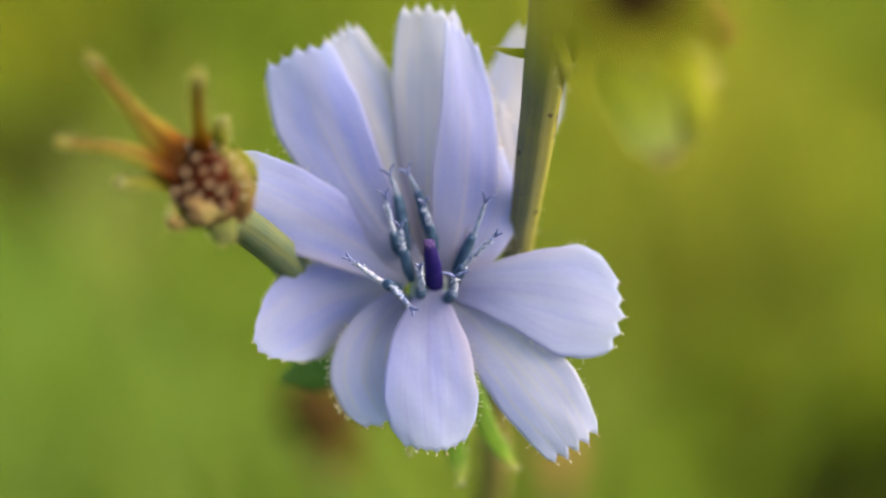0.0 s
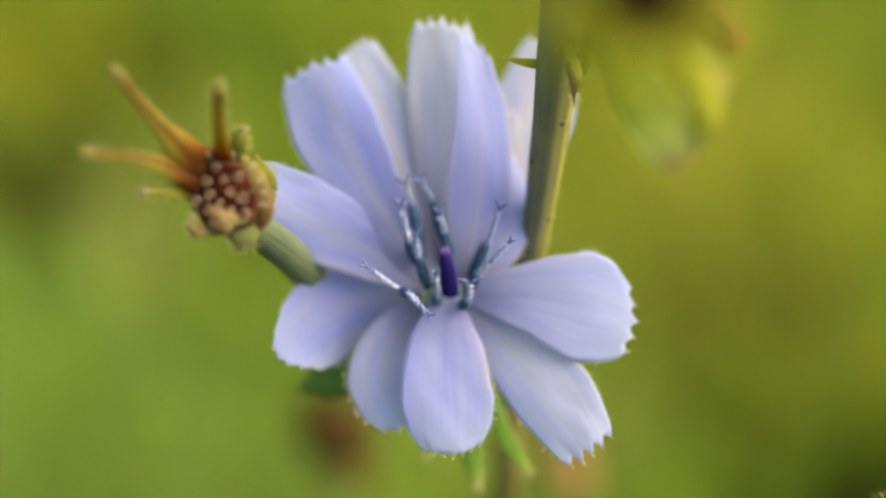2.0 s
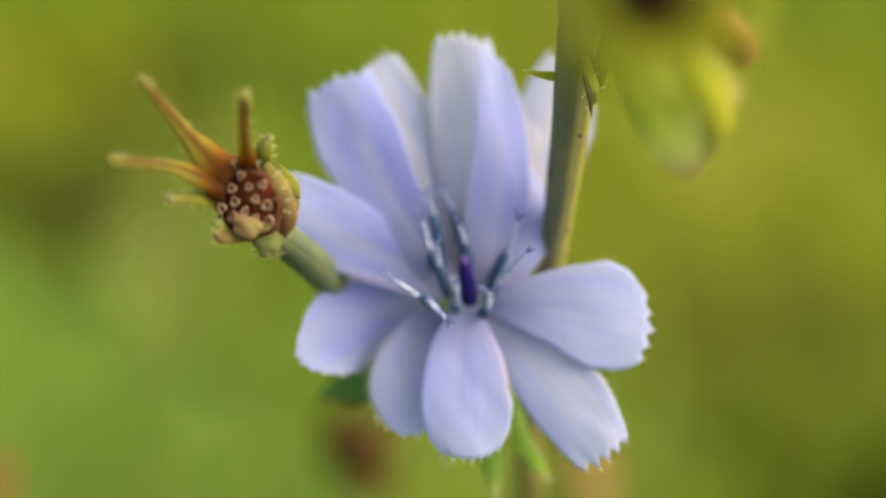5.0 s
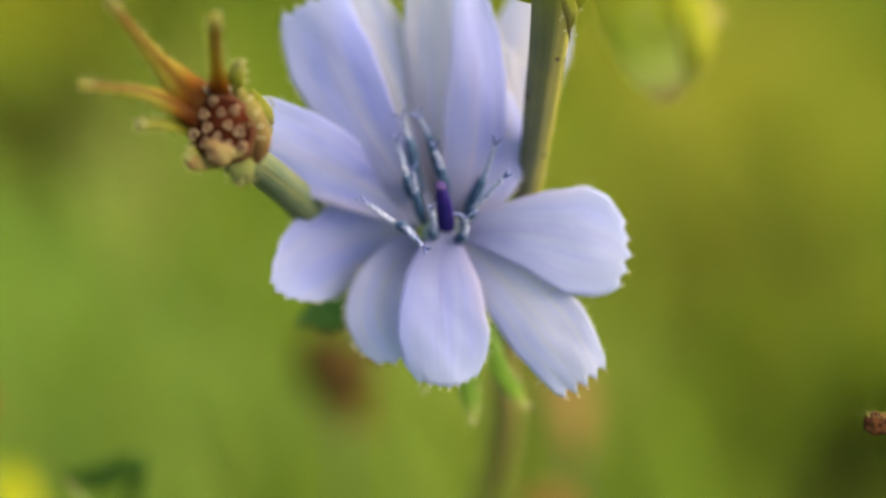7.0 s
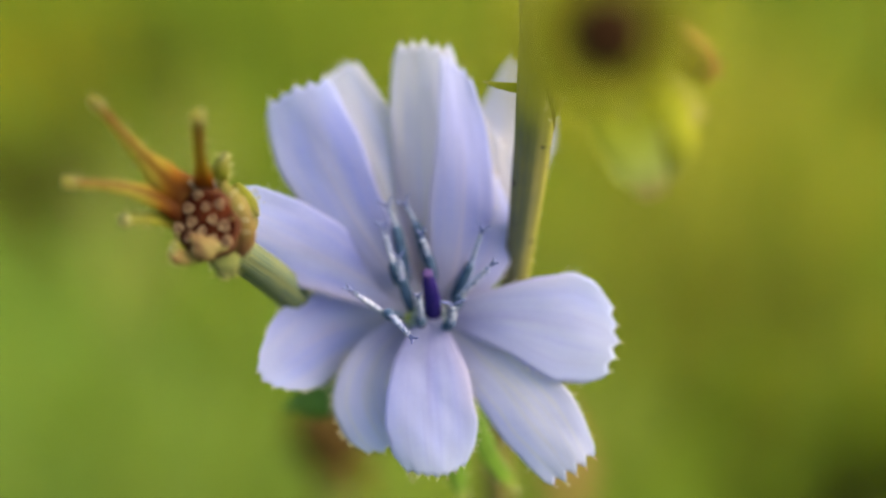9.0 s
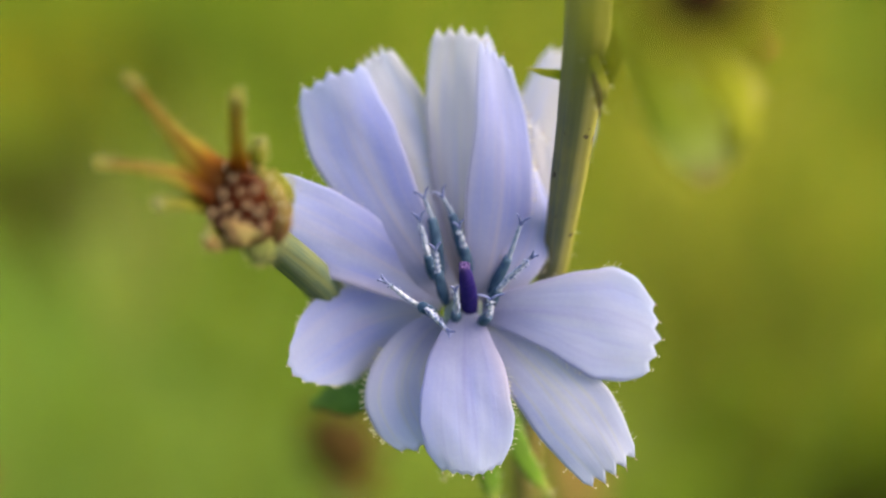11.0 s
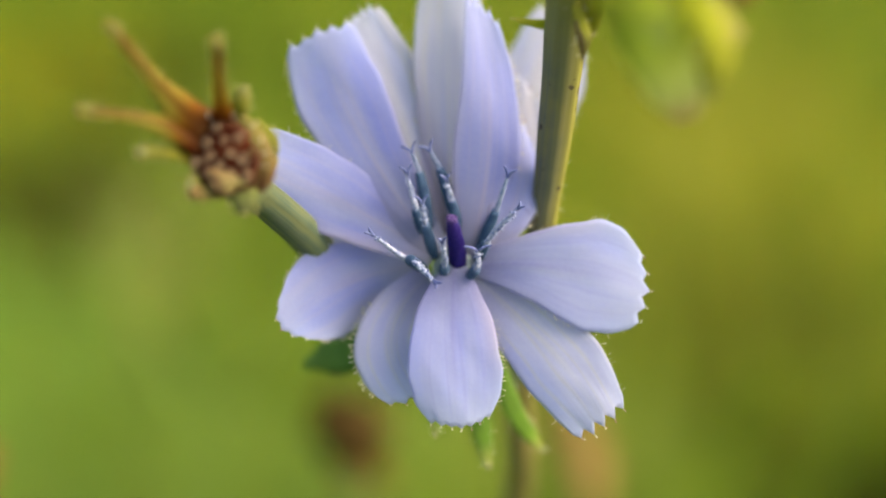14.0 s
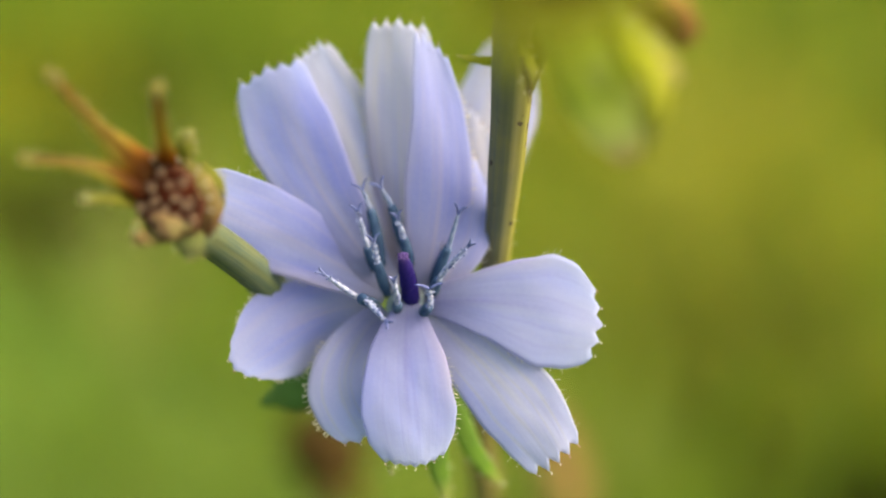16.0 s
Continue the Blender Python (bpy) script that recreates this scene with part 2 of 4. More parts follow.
BRACT_DRY = banded("dry_amber_bract", [(0.0, (0.035, 0.010, 0.004)), (0.12, (0.13, 0.032, 0.006)), (0.23, (0.32, 0.13, 0.012)), (0.34, (0.38, 0.27, 0.035)), (0.55, (0.35, 0.28, 0.05)), (0.84, (0.28, 0.17, 0.04)), (1.0, (0.36, 0.30, 0.10))], 0.5, 0.6, 700.0, (0.20, 0.10, 0.02), 0.45, 0.10, (0.14, 0.05, 0.012), (0.42, 0.38, 0.06))
BRACT_STRAW = banded("straw_bract", [(0.0, (0.22, 0.10, 0.015)), (0.35, (0.32, 0.30, 0.035)), (0.9, (0.36, 0.34, 0.07)), (1.0, (0.44, 0.42, 0.16))], 0.6, 0.5, 600.0, (0.18, 0.15, 0.02), 0.4)
BRACT_BUFF = banded("buff_bract", [(0.0, (0.27, 0.24, 0.05)), (0.4, (0.28, 0.215, 0.06)), (0.8, (0.24, 0.12, 0.045)), (1.0, (0.12, 0.05, 0.025))], 0.6, 0.4, 600.0, (0.16, 0.11, 0.04), 0.4)
BRACT_GREY = banded("grey_green_bract", [(0.0, (0.16, 0.15, 0.05)), (0.5, (0.14, 0.155, 0.04)), (1.0, (0.09, 0.10, 0.03))], 0.6, 0.35, 600.0, (0.10, 0.10, 0.03), 0.4)
BRACT_SCALE = banded("olive_brown_scale", [(0.0, (0.10, 0.09, 0.03)), (1.0, (0.07, 0.05, 0.02))], 0.6, 0.3, 600.0, (0.05, 0.04, 0.01), 0.4)
BRACT_MOSS = banded("moss_green_bract", [(0.0, (0.17, 0.17, 0.02)), (0.5, (0.25, 0.26, 0.025)), (1.0, (0.30, 0.28, 0.08))], 0.6, 0.4, 600.0, (0.12, 0.12, 0.02), 0.4)
BRACT_LIME = banded("lime_bract", [(0.0, (0.20, 0.28, 0.012)), (0.4, (0.36, 0.38, 0.016)), (0.85, (0.40, 0.39, 0.04)), (1.0, (0.40, 0.36, 0.14))], 0.6, 0.45, 600.0, (0.15, 0.22, 0.02), 0.35)
BRACT_PALE = banded("pale_green_bract", [(0.0, (0.30, 0.40, 0.03)), (0.5, (0.42, 0.48, 0.07)), (1.0, (0.50, 0.47, 0.18))], 0.6, 0.75, 600.0, (0.2, 0.28, 0.03), 0.35)
BRACT_BLUSH = banded("blush_bract", [(0.0, (0.34, 0.40, 0.04)), (0.5, (0.38, 0.42, 0.08)), (1.0, (0.43, 0.40, 0.11))], 0.6, 0.7, 600.0, (0.4, 0.25, 0.1), 0.35)
OLIVE_CUP = mottled("olive_green_cup", (0.10, 0.10, 0.01), (0.16, 0.16, 0.012), 500.0, 0.7, 0.2)
CUP = banded("straw_cup", [(0.0, (0.15, 0.18, 0.05)), (0.45, (0.19, 0.15, 0.05)), (0.82, (0.18, 0.11, 0.045)), (1.0, (0.09, 0.03, 0.014))], 0.6, 0.25, 500.0, (0.2, 0.13, 0.04), 0.5)
PITTED = mottled("dark_pitted_receptacle", (0.018, 0.004, 0.002), (0.055, 0.013, 0.005), 600.0, 0.9, 0.0, 0.0004, 0.02)
PITTED_DARK = mottled("blackish_spent_floor", (0.010, 0.005, 0.002), (0.028, 0.012, 0.004), 600.0, 0.9, 0.0, 0.0004, 0.02)
PIT_PALE = mottled("pinkish_fruit_scar", (0.10, 0.042, 0.02), (0.30, 0.20, 0.105), 900.0, 0.7, 0.1)
TUBE = mottled("teal_anther_tube", (0.025, 0.055, 0.11), (0.06, 0.11, 0.18), 900.0, 0.5, 0.1)
POLLEN = mottled("white_pollen_style", (0.12, 0.16, 0.33), (0.60, 0.63, 0.73), 2200.0, 0.7, 0.2, 0.0002)
STYLE = mottled("pale_blue_style", (0.18, 0.24, 0.36), (0.34, 0.38, 0.50), 1500.0, 0.5, 0.3)
FORK = mottled("blue_stigma", (0.09, 0.11, 0.26), (0.22, 0.25, 0.44), 1500.0, 0.5, 0.2)
PURPLE = banded("purple_anther_tube", [(0.0, (0.014, 0.012, 0.10)), (0.75, (0.016, 0.010, 0.10)), (0.92, (0.03, 0.018, 0.12)), (1.0, (0.13, 0.08, 0.22))], 0.5, 0.1, 1500.0, (0.03, 0.015, 0.12), 0.5)
THROAT = mottled("pale_throat", (0.24, 0.31, 0.26), (0.34, 0.39, 0.40), 600.0, 0.6, 0.3)
DRY_BROWN = mottled("dry_brown_head", (0.016, 0.007, 0.002), (0.07, 0.032, 0.007), 450.0, 0.9, 0.1, 0.001, 0.02)
UMBER = mottled("umber_dry_head", (0.032, 0.021, 0.006), (0.085, 0.052, 0.014), 450.0, 0.9, 0.15, 0.001, 0.02)
STRAW = mottled("dry_straw", (0.36, 0.24, 0.12), (0.52, 0.38, 0.20), 300.0, 0.7, 0.3)
DARK_LEAF = mottled("dark_green_leaf", (0.018, 0.045, 0.006), (0.04, 0.085, 0.012), 90.0, 0.8, 0.2, 0.0004, 0.03)
RUST_LEAF = mottled("rusty_dead_leaf", (0.15, 0.085, 0.015), (0.26, 0.16, 0.03), 300.0, 0.8, 0.3)
ORANGE_DRY = mottled("withered_orange_petal", (0.18, 0.075, 0.015), (0.34, 0.165, 0.04), 500.0, 0.7, 0.3)
RUSSET = mottled("russet_bract", (0.014, 0.005, 0.003), (0.12, 0.047, 0.016), 1100.0, 0.85, 0.1, 0.0008, 0.04)
GLAND = mottled("yellow_gland_hair", (0.34, 0.28, 0.06), (0.50, 0.44, 0.13), 700.0, 0.4, 0.4)
LUMP = mottled("straw_yellow_fruit", (0.17, 0.085, 0.035), (0.36, 0.28, 0.09), 380.0, 0.7, 0.2)
BRACT_OLIVE = banded("olive_bract", [(0.0, (0.10, 0.08, 0.008)), (0.35, (0.20, 0.20, 0.010)), (0.7, (0.28, 0.30, 0.012)), (1.0, (0.31, 0.33, 0.03))], 0.6, 0.4, 600.0, (0.1, 0.12, 0.01), 0.3)
BUD_GREEN = banded("bud_green", [(0.0, (0.30, 0.42, 0.03)), (0.55, (0.36, 0.47, 0.04)), (0.80, (0.38, 0.44, 0.12)), (0.92, (0.34, 0.26, 0.12)), (1.0, (0.34, 0.18, 0.10))], 0.6, 0.75, 600.0, (0.2, 0.3, 0.02), 0.3, skins=2)
TOOTH = mottled("pinkish_brown_gland", (0.30, 0.15, 0.12), (0.50, 0.34, 0.24), 900.0, 0.5, 0.3)
SOIL = mottled("mossy_soil", (0.050, 0.070, 0.012), (0.10, 0.13, 0.022), 9.0, 0.95, 0.0, 0.01)


def grass_material():
    k = Mat("meadow_grass_blade")
    at, geo = k.add("ShaderNodeAttribute", attribute_name="blade_colour"), k.add("ShaderNodeNewGeometry")
    c = k.blend(k.ramp(geo.outputs["Random Per Island"], [(0.0, (0, 0, 0)), (1.0, (0.35, 0.35, 0.35))]), at.outputs["Color"], (0.20, 0.25, 0.032))
    # colour gets darker from the tip of each blade to its foot
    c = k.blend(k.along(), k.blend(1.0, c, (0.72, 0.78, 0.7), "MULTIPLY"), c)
    return k.leaf(c, 0.75, 0.5, (1.0, 1.0, 0.6), None, 0.08)


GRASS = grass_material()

# ---- mesh helpers ----
TILT = radians(32.0)
CENTRE = Vector((0.0, 0.0, 0.70))  # middle of the open flower
RIGHT, UP, OUT = Vector((1, 0, 0)), Vector((0, math.sin(TILT), math.cos(TILT))), Vector((0, -math.cos(TILT), math.sin(TILT)))


def spot(u, v, w):
    """A place on the plant, in millimetres from the flower's middle: to the right, along its rise, and out of its face."""
    return CENTRE + (RIGHT * u + UP * v + OUT * w) * 0.001


def mesh(name, verts, faces, mats, uvs=None, slots=None, smooth=True):
    me = bpy.data.meshes.new(name)
    me.from_pydata([tuple(v) for v in verts], [], faces)
    for m in mats:
        me.materials.append(m)
    if uvs is not None:
        lay = me.uv_layers.new(name="UVMap")
        idx = np.empty(len(me.loops), dtype=np.int32)
        me.loops.foreach_get("vertex_index", idx)
        lay.data.foreach_set("uv", np.asarray(uvs, dtype=np.float32)[idx].ravel())
    if slots is not None:
        me.polygons.foreach_set("material_index", np.asarray(slots, dtype=np.int32))
    me.polygons.foreach_set("use_smooth", np.full(len(me.polygons), smooth))
    me.update()
    return me


class Build:
    """Collects pieces of one mesh: vertices in world metres, faces, texture places and material slots."""

    def __init__(self):
        self.v, self.f, self.uv, self.s = [], [], [], []

    def grid(self, pts, uv, slot=0, closed=False):
        r, c = len(pts), len(pts[0])
        o = len(self.v)
        for row, urow in zip(pts, uv):
            self.v += row
            self.uv += urow
        for i in range(r - 1):
            for j in range(c if closed else c - 1):
                k = (j + 1) % c
                self.f.append((o + i * c + j, o + i * c + k, o + (i + 1) * c + k, o + (i + 1) * c + j))
                self.s.append(slot)
        return o

    def cap(self, ids, slot=0):
        self.f.append(tuple(ids))
        self.s.append(slot)

    def tube(self, path, radii, n=10, slot=0, ribs=0, rib=0.0, flat=1.0, face=None, steps=24):
        """A swept round or flattened body along a smooth path, closed at both ends."""
        line, rad = curve(path, steps), spread(radii, steps)
        rows, uv = [], []
        side = None
        for i, p in enumerate(line):
            tan = (line[min(i + 1, steps - 1)] - line[max(i - 1, 0)]).normalized()
            if face is not None:
                side = tan.cross(face).normalized()
            elif side is None:
                side = tan.orthogonal().normalized()
            else:
                side = (side - tan * side.dot(tan)).normalized()
            nor = side.cross(tan)
            row = []
            for j in range(n):
                a = 2 * math.pi * j / n
                r = rad[i] * (1 + (rib * math.cos(ribs * a) if ribs else 0))
                row.append(p + side * (r * math.cos(a)) + nor * (r * flat * math.sin(a)))
            rows.append(row)
            uv.append([(j / n, i / (steps - 1)) for j in range(n)])
        o = self.grid(rows, uv, slot, True)
        self.cap([o + j for j in reversed(range(n))], slot)
        self.cap([o + (steps - 1) * n + j for j in range(n)], slot)

    def ball(self, c, r, slot=0, n=8, stretch=Vector((1, 1, 1)), v=0.9):
        rows = []
        m = max(4, n // 2 + 1)
        for i in range(m):
            th = math.pi * (i + 0.02) / (m - 0.96)
            rows.append([c + Vector((math.sin(th) * math.cos(2 * math.pi * j / n) * stretch.x, math.sin(th) * math.sin(2 * math.pi * j / n) * stretch.y, math.cos(th) * stretch.z)) * r for j in range(n)])
        self.grid(rows, [[(0.5, v)] * n for _ in rows], slot, True)

    def hair(self, p, q, r, slot=0):
        d = (q - p).normalized()
        a = d.orthogonal().normalized()
        b = d.cross(a)
        o = len(self.v)
        self.v += [p + a * r, p - a * r * 0.5 + b * r * 0.87, p - a * r * 0.5 - b * r * 0.87, q]
        self.uv += [(0.5, 0.9)] * 4
        for t in ((0, 1, 3), (1, 2, 3), (2, 0, 3)):
            self.f.append(tuple(o + i for i in t))
            self.s.append(slot)

    def make(self, name, mats, parent=None, label="", smooth=True):
        ob = new(name, mesh(name, self.v, self.f, mats, self.uv, self.s, smooth))
        if parent is not None:
            ob.parent = parent
            ob.matrix_parent_inverse = parent.matrix_basis.inverted()
        return tagged(ob, label) if label else ob


def curve(path, steps):
    """Evenly spread points on a smooth line through the given places."""
    p = [Vector(q) for q in path]
    if len(p) == 2:
        return [p[0].lerp(p[1], i / (steps - 1)) for i in range(steps)]
    p = [p[0] * 2 - p[1]] + p + [p[-1] * 2 - p[-2]]
    out = []
    for i in range(steps):
        x = i / (steps - 1) * (len(p) - 3)
        k = min(int(x), len(p) - 4)
        t = x - k
        a, b, c, d = p[k:k + 4]
        out.append(0.5 * (2 * b + (c - a) * t + (2 * a - 5 * b + 4 * c - d) * t * t + (3 * b - a - 3 * c + d) * t ** 3))
    return out


def spread(vals, steps):
    xs = np.linspace(0, len(vals) - 1, steps)
    k = np.clip(xs.astype(int), 0, len(vals) - 2)
    t = xs - k
    t = t * t * (3 - 2 * t)
    v = np.asarray(vals, dtype=float)
    return [float(x) * 0.001 for x in v[k] * (1 - t) + v[k + 1] * t]


def root(name, place, label, category, group="", kind=""):
    ob = new(name)
    ob.empty_display_size = 0.01
    ob.matrix_basis = Matrix.Translation(place)
    return tagged(ob, label, category, group, kind)


# ---- ground ----
def ground():
    n, size = 40, 600.0
    b = Build()
    xs = [math.copysign(abs(t) ** 4 * size, t) for t in np.linspace(-1, 1, n)]
    pts = [[Vector((x, y, 0.012 * noise.noise(Vector((x * 2, y * 2, 0))))) for x in xs] for y in xs]
    b.grid(pts, [[(0.5, 0.5)] * n for _ in pts])
    tagged(b.make("ground", [SOIL]), "mossy meadow soil between the grass", "ground", kind="structure")


ground()

# soft stretches of meadow: x, y, reach, share, colour of the blades there
STRETCHES = [
    (-0.34, 0.80, 0.20, 0.85, (0.23, 0.40, 0.07)),   # lush green
    (-0.255, 0.80, 0.07, 0.3, (0.10, 0.19, 0.03)),
    (-0.29, 1.27, 0.10, 1.2, (0.05, 0.09, 0.010)),  # dark green
    (-0.41, 1.27, 0.12, 0.75, (0.40, 0.35, 0.02)),    # dry yellow tuft
    (-0.235, 0.985, 0.075, 0.9, (0.38, 0.40, 0.12)),  # pale seeding grass
    (-0.32, 1.04, 0.085, 1.4, (0.065, 0.06, 0.012)),  # dark brown
    (0.33, 1.18, 0.34, 0.95, (0.40, 0.385, 0.05)),   # olive
    (0.46, 0.98, 0.15, 0.6, (0.24, 0.36, 0.04)),
    (0.37, 1.46, 0.13, 0.6, (0.15, 0.25, 0.03)),
    (0.41, 1.25, 0.07, 0.7, (0.17, 0.28, 0.03)),
    (0.228, 0.89, 0.085, 0.7, (0.13, 0.125, 0.02)),  # brown
    (0.03, 0.70, 0.145, 0.7, (0.28, 0.345, 0.06)),   # yellow-green
    (0.17, 0.655, 0.075, 0.5, (0.12, 0.19, 0.018)),
    (-0.15, 0.66, 0.14, 0.85, (0.29, 0.42, 0.085)),
    (0.314, 0.634, 0.116, 2.0, (0.016, 0.021, 0.005)),  # near-black, blades shortened below
]


def meadow():
    rng = np.random.default_rng(4)
    # dense round the plant, thinning out; wider and sparser blades farther off
    rn, tn = 1.8 * np.sqrt(rng.random(86000)), rng.uniform(0, 2 * np.pi, 86000)
    keep = rng.random(86000) < np.clip((1.8 - rn) / 0.7, 0, 1)
    rn, tn = rn[keep], tn[keep]
    near, far = len(rn), 90000
    count = near + far
    r, turn = 0.9 + 6.0 * rng.random(far) ** 0.8, rng.uniform(0, 2 * np.pi, far)
    x = np.concatenate([rn * np.cos(tn), r * np.cos(turn)])
    y = np.concatenate([1.1 + rn * np.sin(tn), 0.9 + r * np.sin(turn)])
    h = rng.uniform(0.06, 0.20, count)
    az, bend = rng.uniform(0, 2 * np.pi, count), rng.uniform(0.1, 0.7, count)
    wid = rng.uniform(0.0022, 0.0055, count) * np.concatenate([np.ones(near), 1 + 0.7 * r])
    col = np.tile(np.array([0.195, 0.290, 0.026]), (count, 1))
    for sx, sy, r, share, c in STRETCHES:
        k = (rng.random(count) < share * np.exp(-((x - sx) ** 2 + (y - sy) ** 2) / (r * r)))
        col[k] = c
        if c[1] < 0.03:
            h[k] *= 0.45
    dx, dy = np.cos(az), np.sin(az)
    v = np.zeros((count, 5, 3))
    for i, (s, wf) in enumerate(((0.0, 1.0), (0.0, -1.0), (0.55, 0.8), (0.55, -0.8), (1.0, 0.0))):
        reach = bend * h * s * s
        v[:, i, 0] = x + dx * reach - dy * wid * wf
        v[:, i, 1] = y + dy * reach + dx * wid * wf
        v[:, i, 2] = h * s * (1 - 0.25 * bend * s)
    o = np.arange(count)[:, None] * 5
    f = np.concatenate([o + [0, 1, 3], o + [0, 3, 2], o + [2, 3, 4]], axis=1).reshape(-1, 3)
    me = bpy.data.meshes.new("meadow_grass")
    me.from_pydata(v.reshape(-1, 3), [], f.tolist())
    me.materials.append(GRASS)
    lay = me.uv_layers.new(name="UVMap")
    idx = np.empty(len(me.loops), dtype=np.int32)
    me.loops.foreach_get("vertex_index", idx)
    t = np.tile(np.array([0, 0, 0.55, 0.55, 1.0]), count)
    lay.data.foreach_set("uv", np.stack([np.full(len(idx), 0.5), t[idx]], 1).astype(np.float32).ravel())
    at = me.color_attributes.new("blade_colour", "FLOAT_COLOR", "POINT")
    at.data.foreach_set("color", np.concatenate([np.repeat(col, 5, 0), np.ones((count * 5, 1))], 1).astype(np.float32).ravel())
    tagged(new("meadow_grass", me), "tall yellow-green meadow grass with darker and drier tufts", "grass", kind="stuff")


meadow()

# ---- the flowering plant ----
plant = root("chicory_plant", (0.004, 0.30, 0.0), "tall chicory plant with one open lavender flower, buds and dried heads", "plant")

# main stem from the ground up past the flower; it leans towards the viewer
b = Build()
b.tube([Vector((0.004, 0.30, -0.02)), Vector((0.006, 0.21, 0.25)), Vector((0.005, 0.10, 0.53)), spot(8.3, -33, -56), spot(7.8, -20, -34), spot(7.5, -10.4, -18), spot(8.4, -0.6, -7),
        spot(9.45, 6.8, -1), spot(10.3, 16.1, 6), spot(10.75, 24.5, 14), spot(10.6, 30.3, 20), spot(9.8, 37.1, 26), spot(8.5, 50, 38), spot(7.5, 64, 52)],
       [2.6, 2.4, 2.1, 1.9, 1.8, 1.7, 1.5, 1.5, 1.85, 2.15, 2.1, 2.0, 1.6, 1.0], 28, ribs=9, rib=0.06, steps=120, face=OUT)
rnd = random.Random(5)
for i in range(44):
    t = rnd.uniform(-3, 31)
    base = curve([spot(8.5, -0.6, -6), spot(9.5, 6.8, -1), spot(10.3, 16.1, 6), spot(10.7, 24.5, 14), spot(10.4, 30.3, 20)], 60)[int((t + 3) / 34 * 59)]
    side = (RIGHT * rnd.choice((-1, 1)) + UP * rnd.uniform(-0.3, 0.3) + OUT * rnd.uniform(-0.3, 0.5)).normalized()
    b.hair(base + side * 0.0015, base + side * (0.0018 + rnd.uniform(0.0002, 0.0009)), 0.00002, 1)
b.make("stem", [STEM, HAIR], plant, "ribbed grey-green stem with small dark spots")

# short stalk that carries the open flower, behind its petals
b = Build()
b.tube([spot(7.5, -11, -18), spot(5.2, -9.5, -14), spot(2.6, -7, -9), spot(0.8, -3, -4)], [1.7, 2.2, 3.0, 2.6], 16, ribs=8, rib=0.05)
head = b.make("flower_head", [PEDUNCLE], plant, "open lavender-blue flower head facing the light")


def blade(bd, path, widths, slot=0, thick=0.22, fringe=0, seed=0, hair_slot=1, hair_len=0.5, knob=0.0):
    """A flat bract with a rounded section; a fringe of small gland hairs and a knob at its end if asked for."""
    pts = [spot(*p) for p in path]
    bd.tube(pts, widths, 12, slot, flat=thick, face=OUT + UP * 0.3, steps=22)
    if knob:
        bd.ball(pts[-1], knob * 0.0007, slot, 10, v=1.0)
        tuft = random.Random(seed + 500)
        for _ in range(34):
            d = Vector((tuft.gauss(0, 1), tuft.gauss(0, 1), tuft.gauss(0, 1))).normalized()
            p = pts[-1].lerp(pts[-2], 0.12 * tuft.random())
            q = p + d * knob * 0.001 * tuft.uniform(0.7, 1.25)
            bd.hair(p, q, 0.00005, hair_slot)
            bd.ball(q, tuft.uniform(0.00008, 0.00014), hair_slot, 5)
    rg = random.Random(seed)
    line, rad = curve(pts, 60), spread(widths, 60)
    for _ in range(fringe):
        i = rg.randrange(8, 59)
        tan = (line[i + 1 if i < 59 else i] - line[i - 1]).normalized()
        sd = tan.cross(OUT).normalized() * rg.choice((-1, 1)) + OUT * rg.uniform(-0.5, 0.7)
        sd.normalize()
        p = line[i] + sd * rad[i] * 0.8
        q = p + (sd + tan * rg.uniform(-0.3, 0.6)) * 0.001 * hair_len * rg.uniform(0.4, 1.2)
        bd.hair(p, q, 0.000035, hair_slot)
        bd.ball(q, 0.00008, hair_slot, 5)


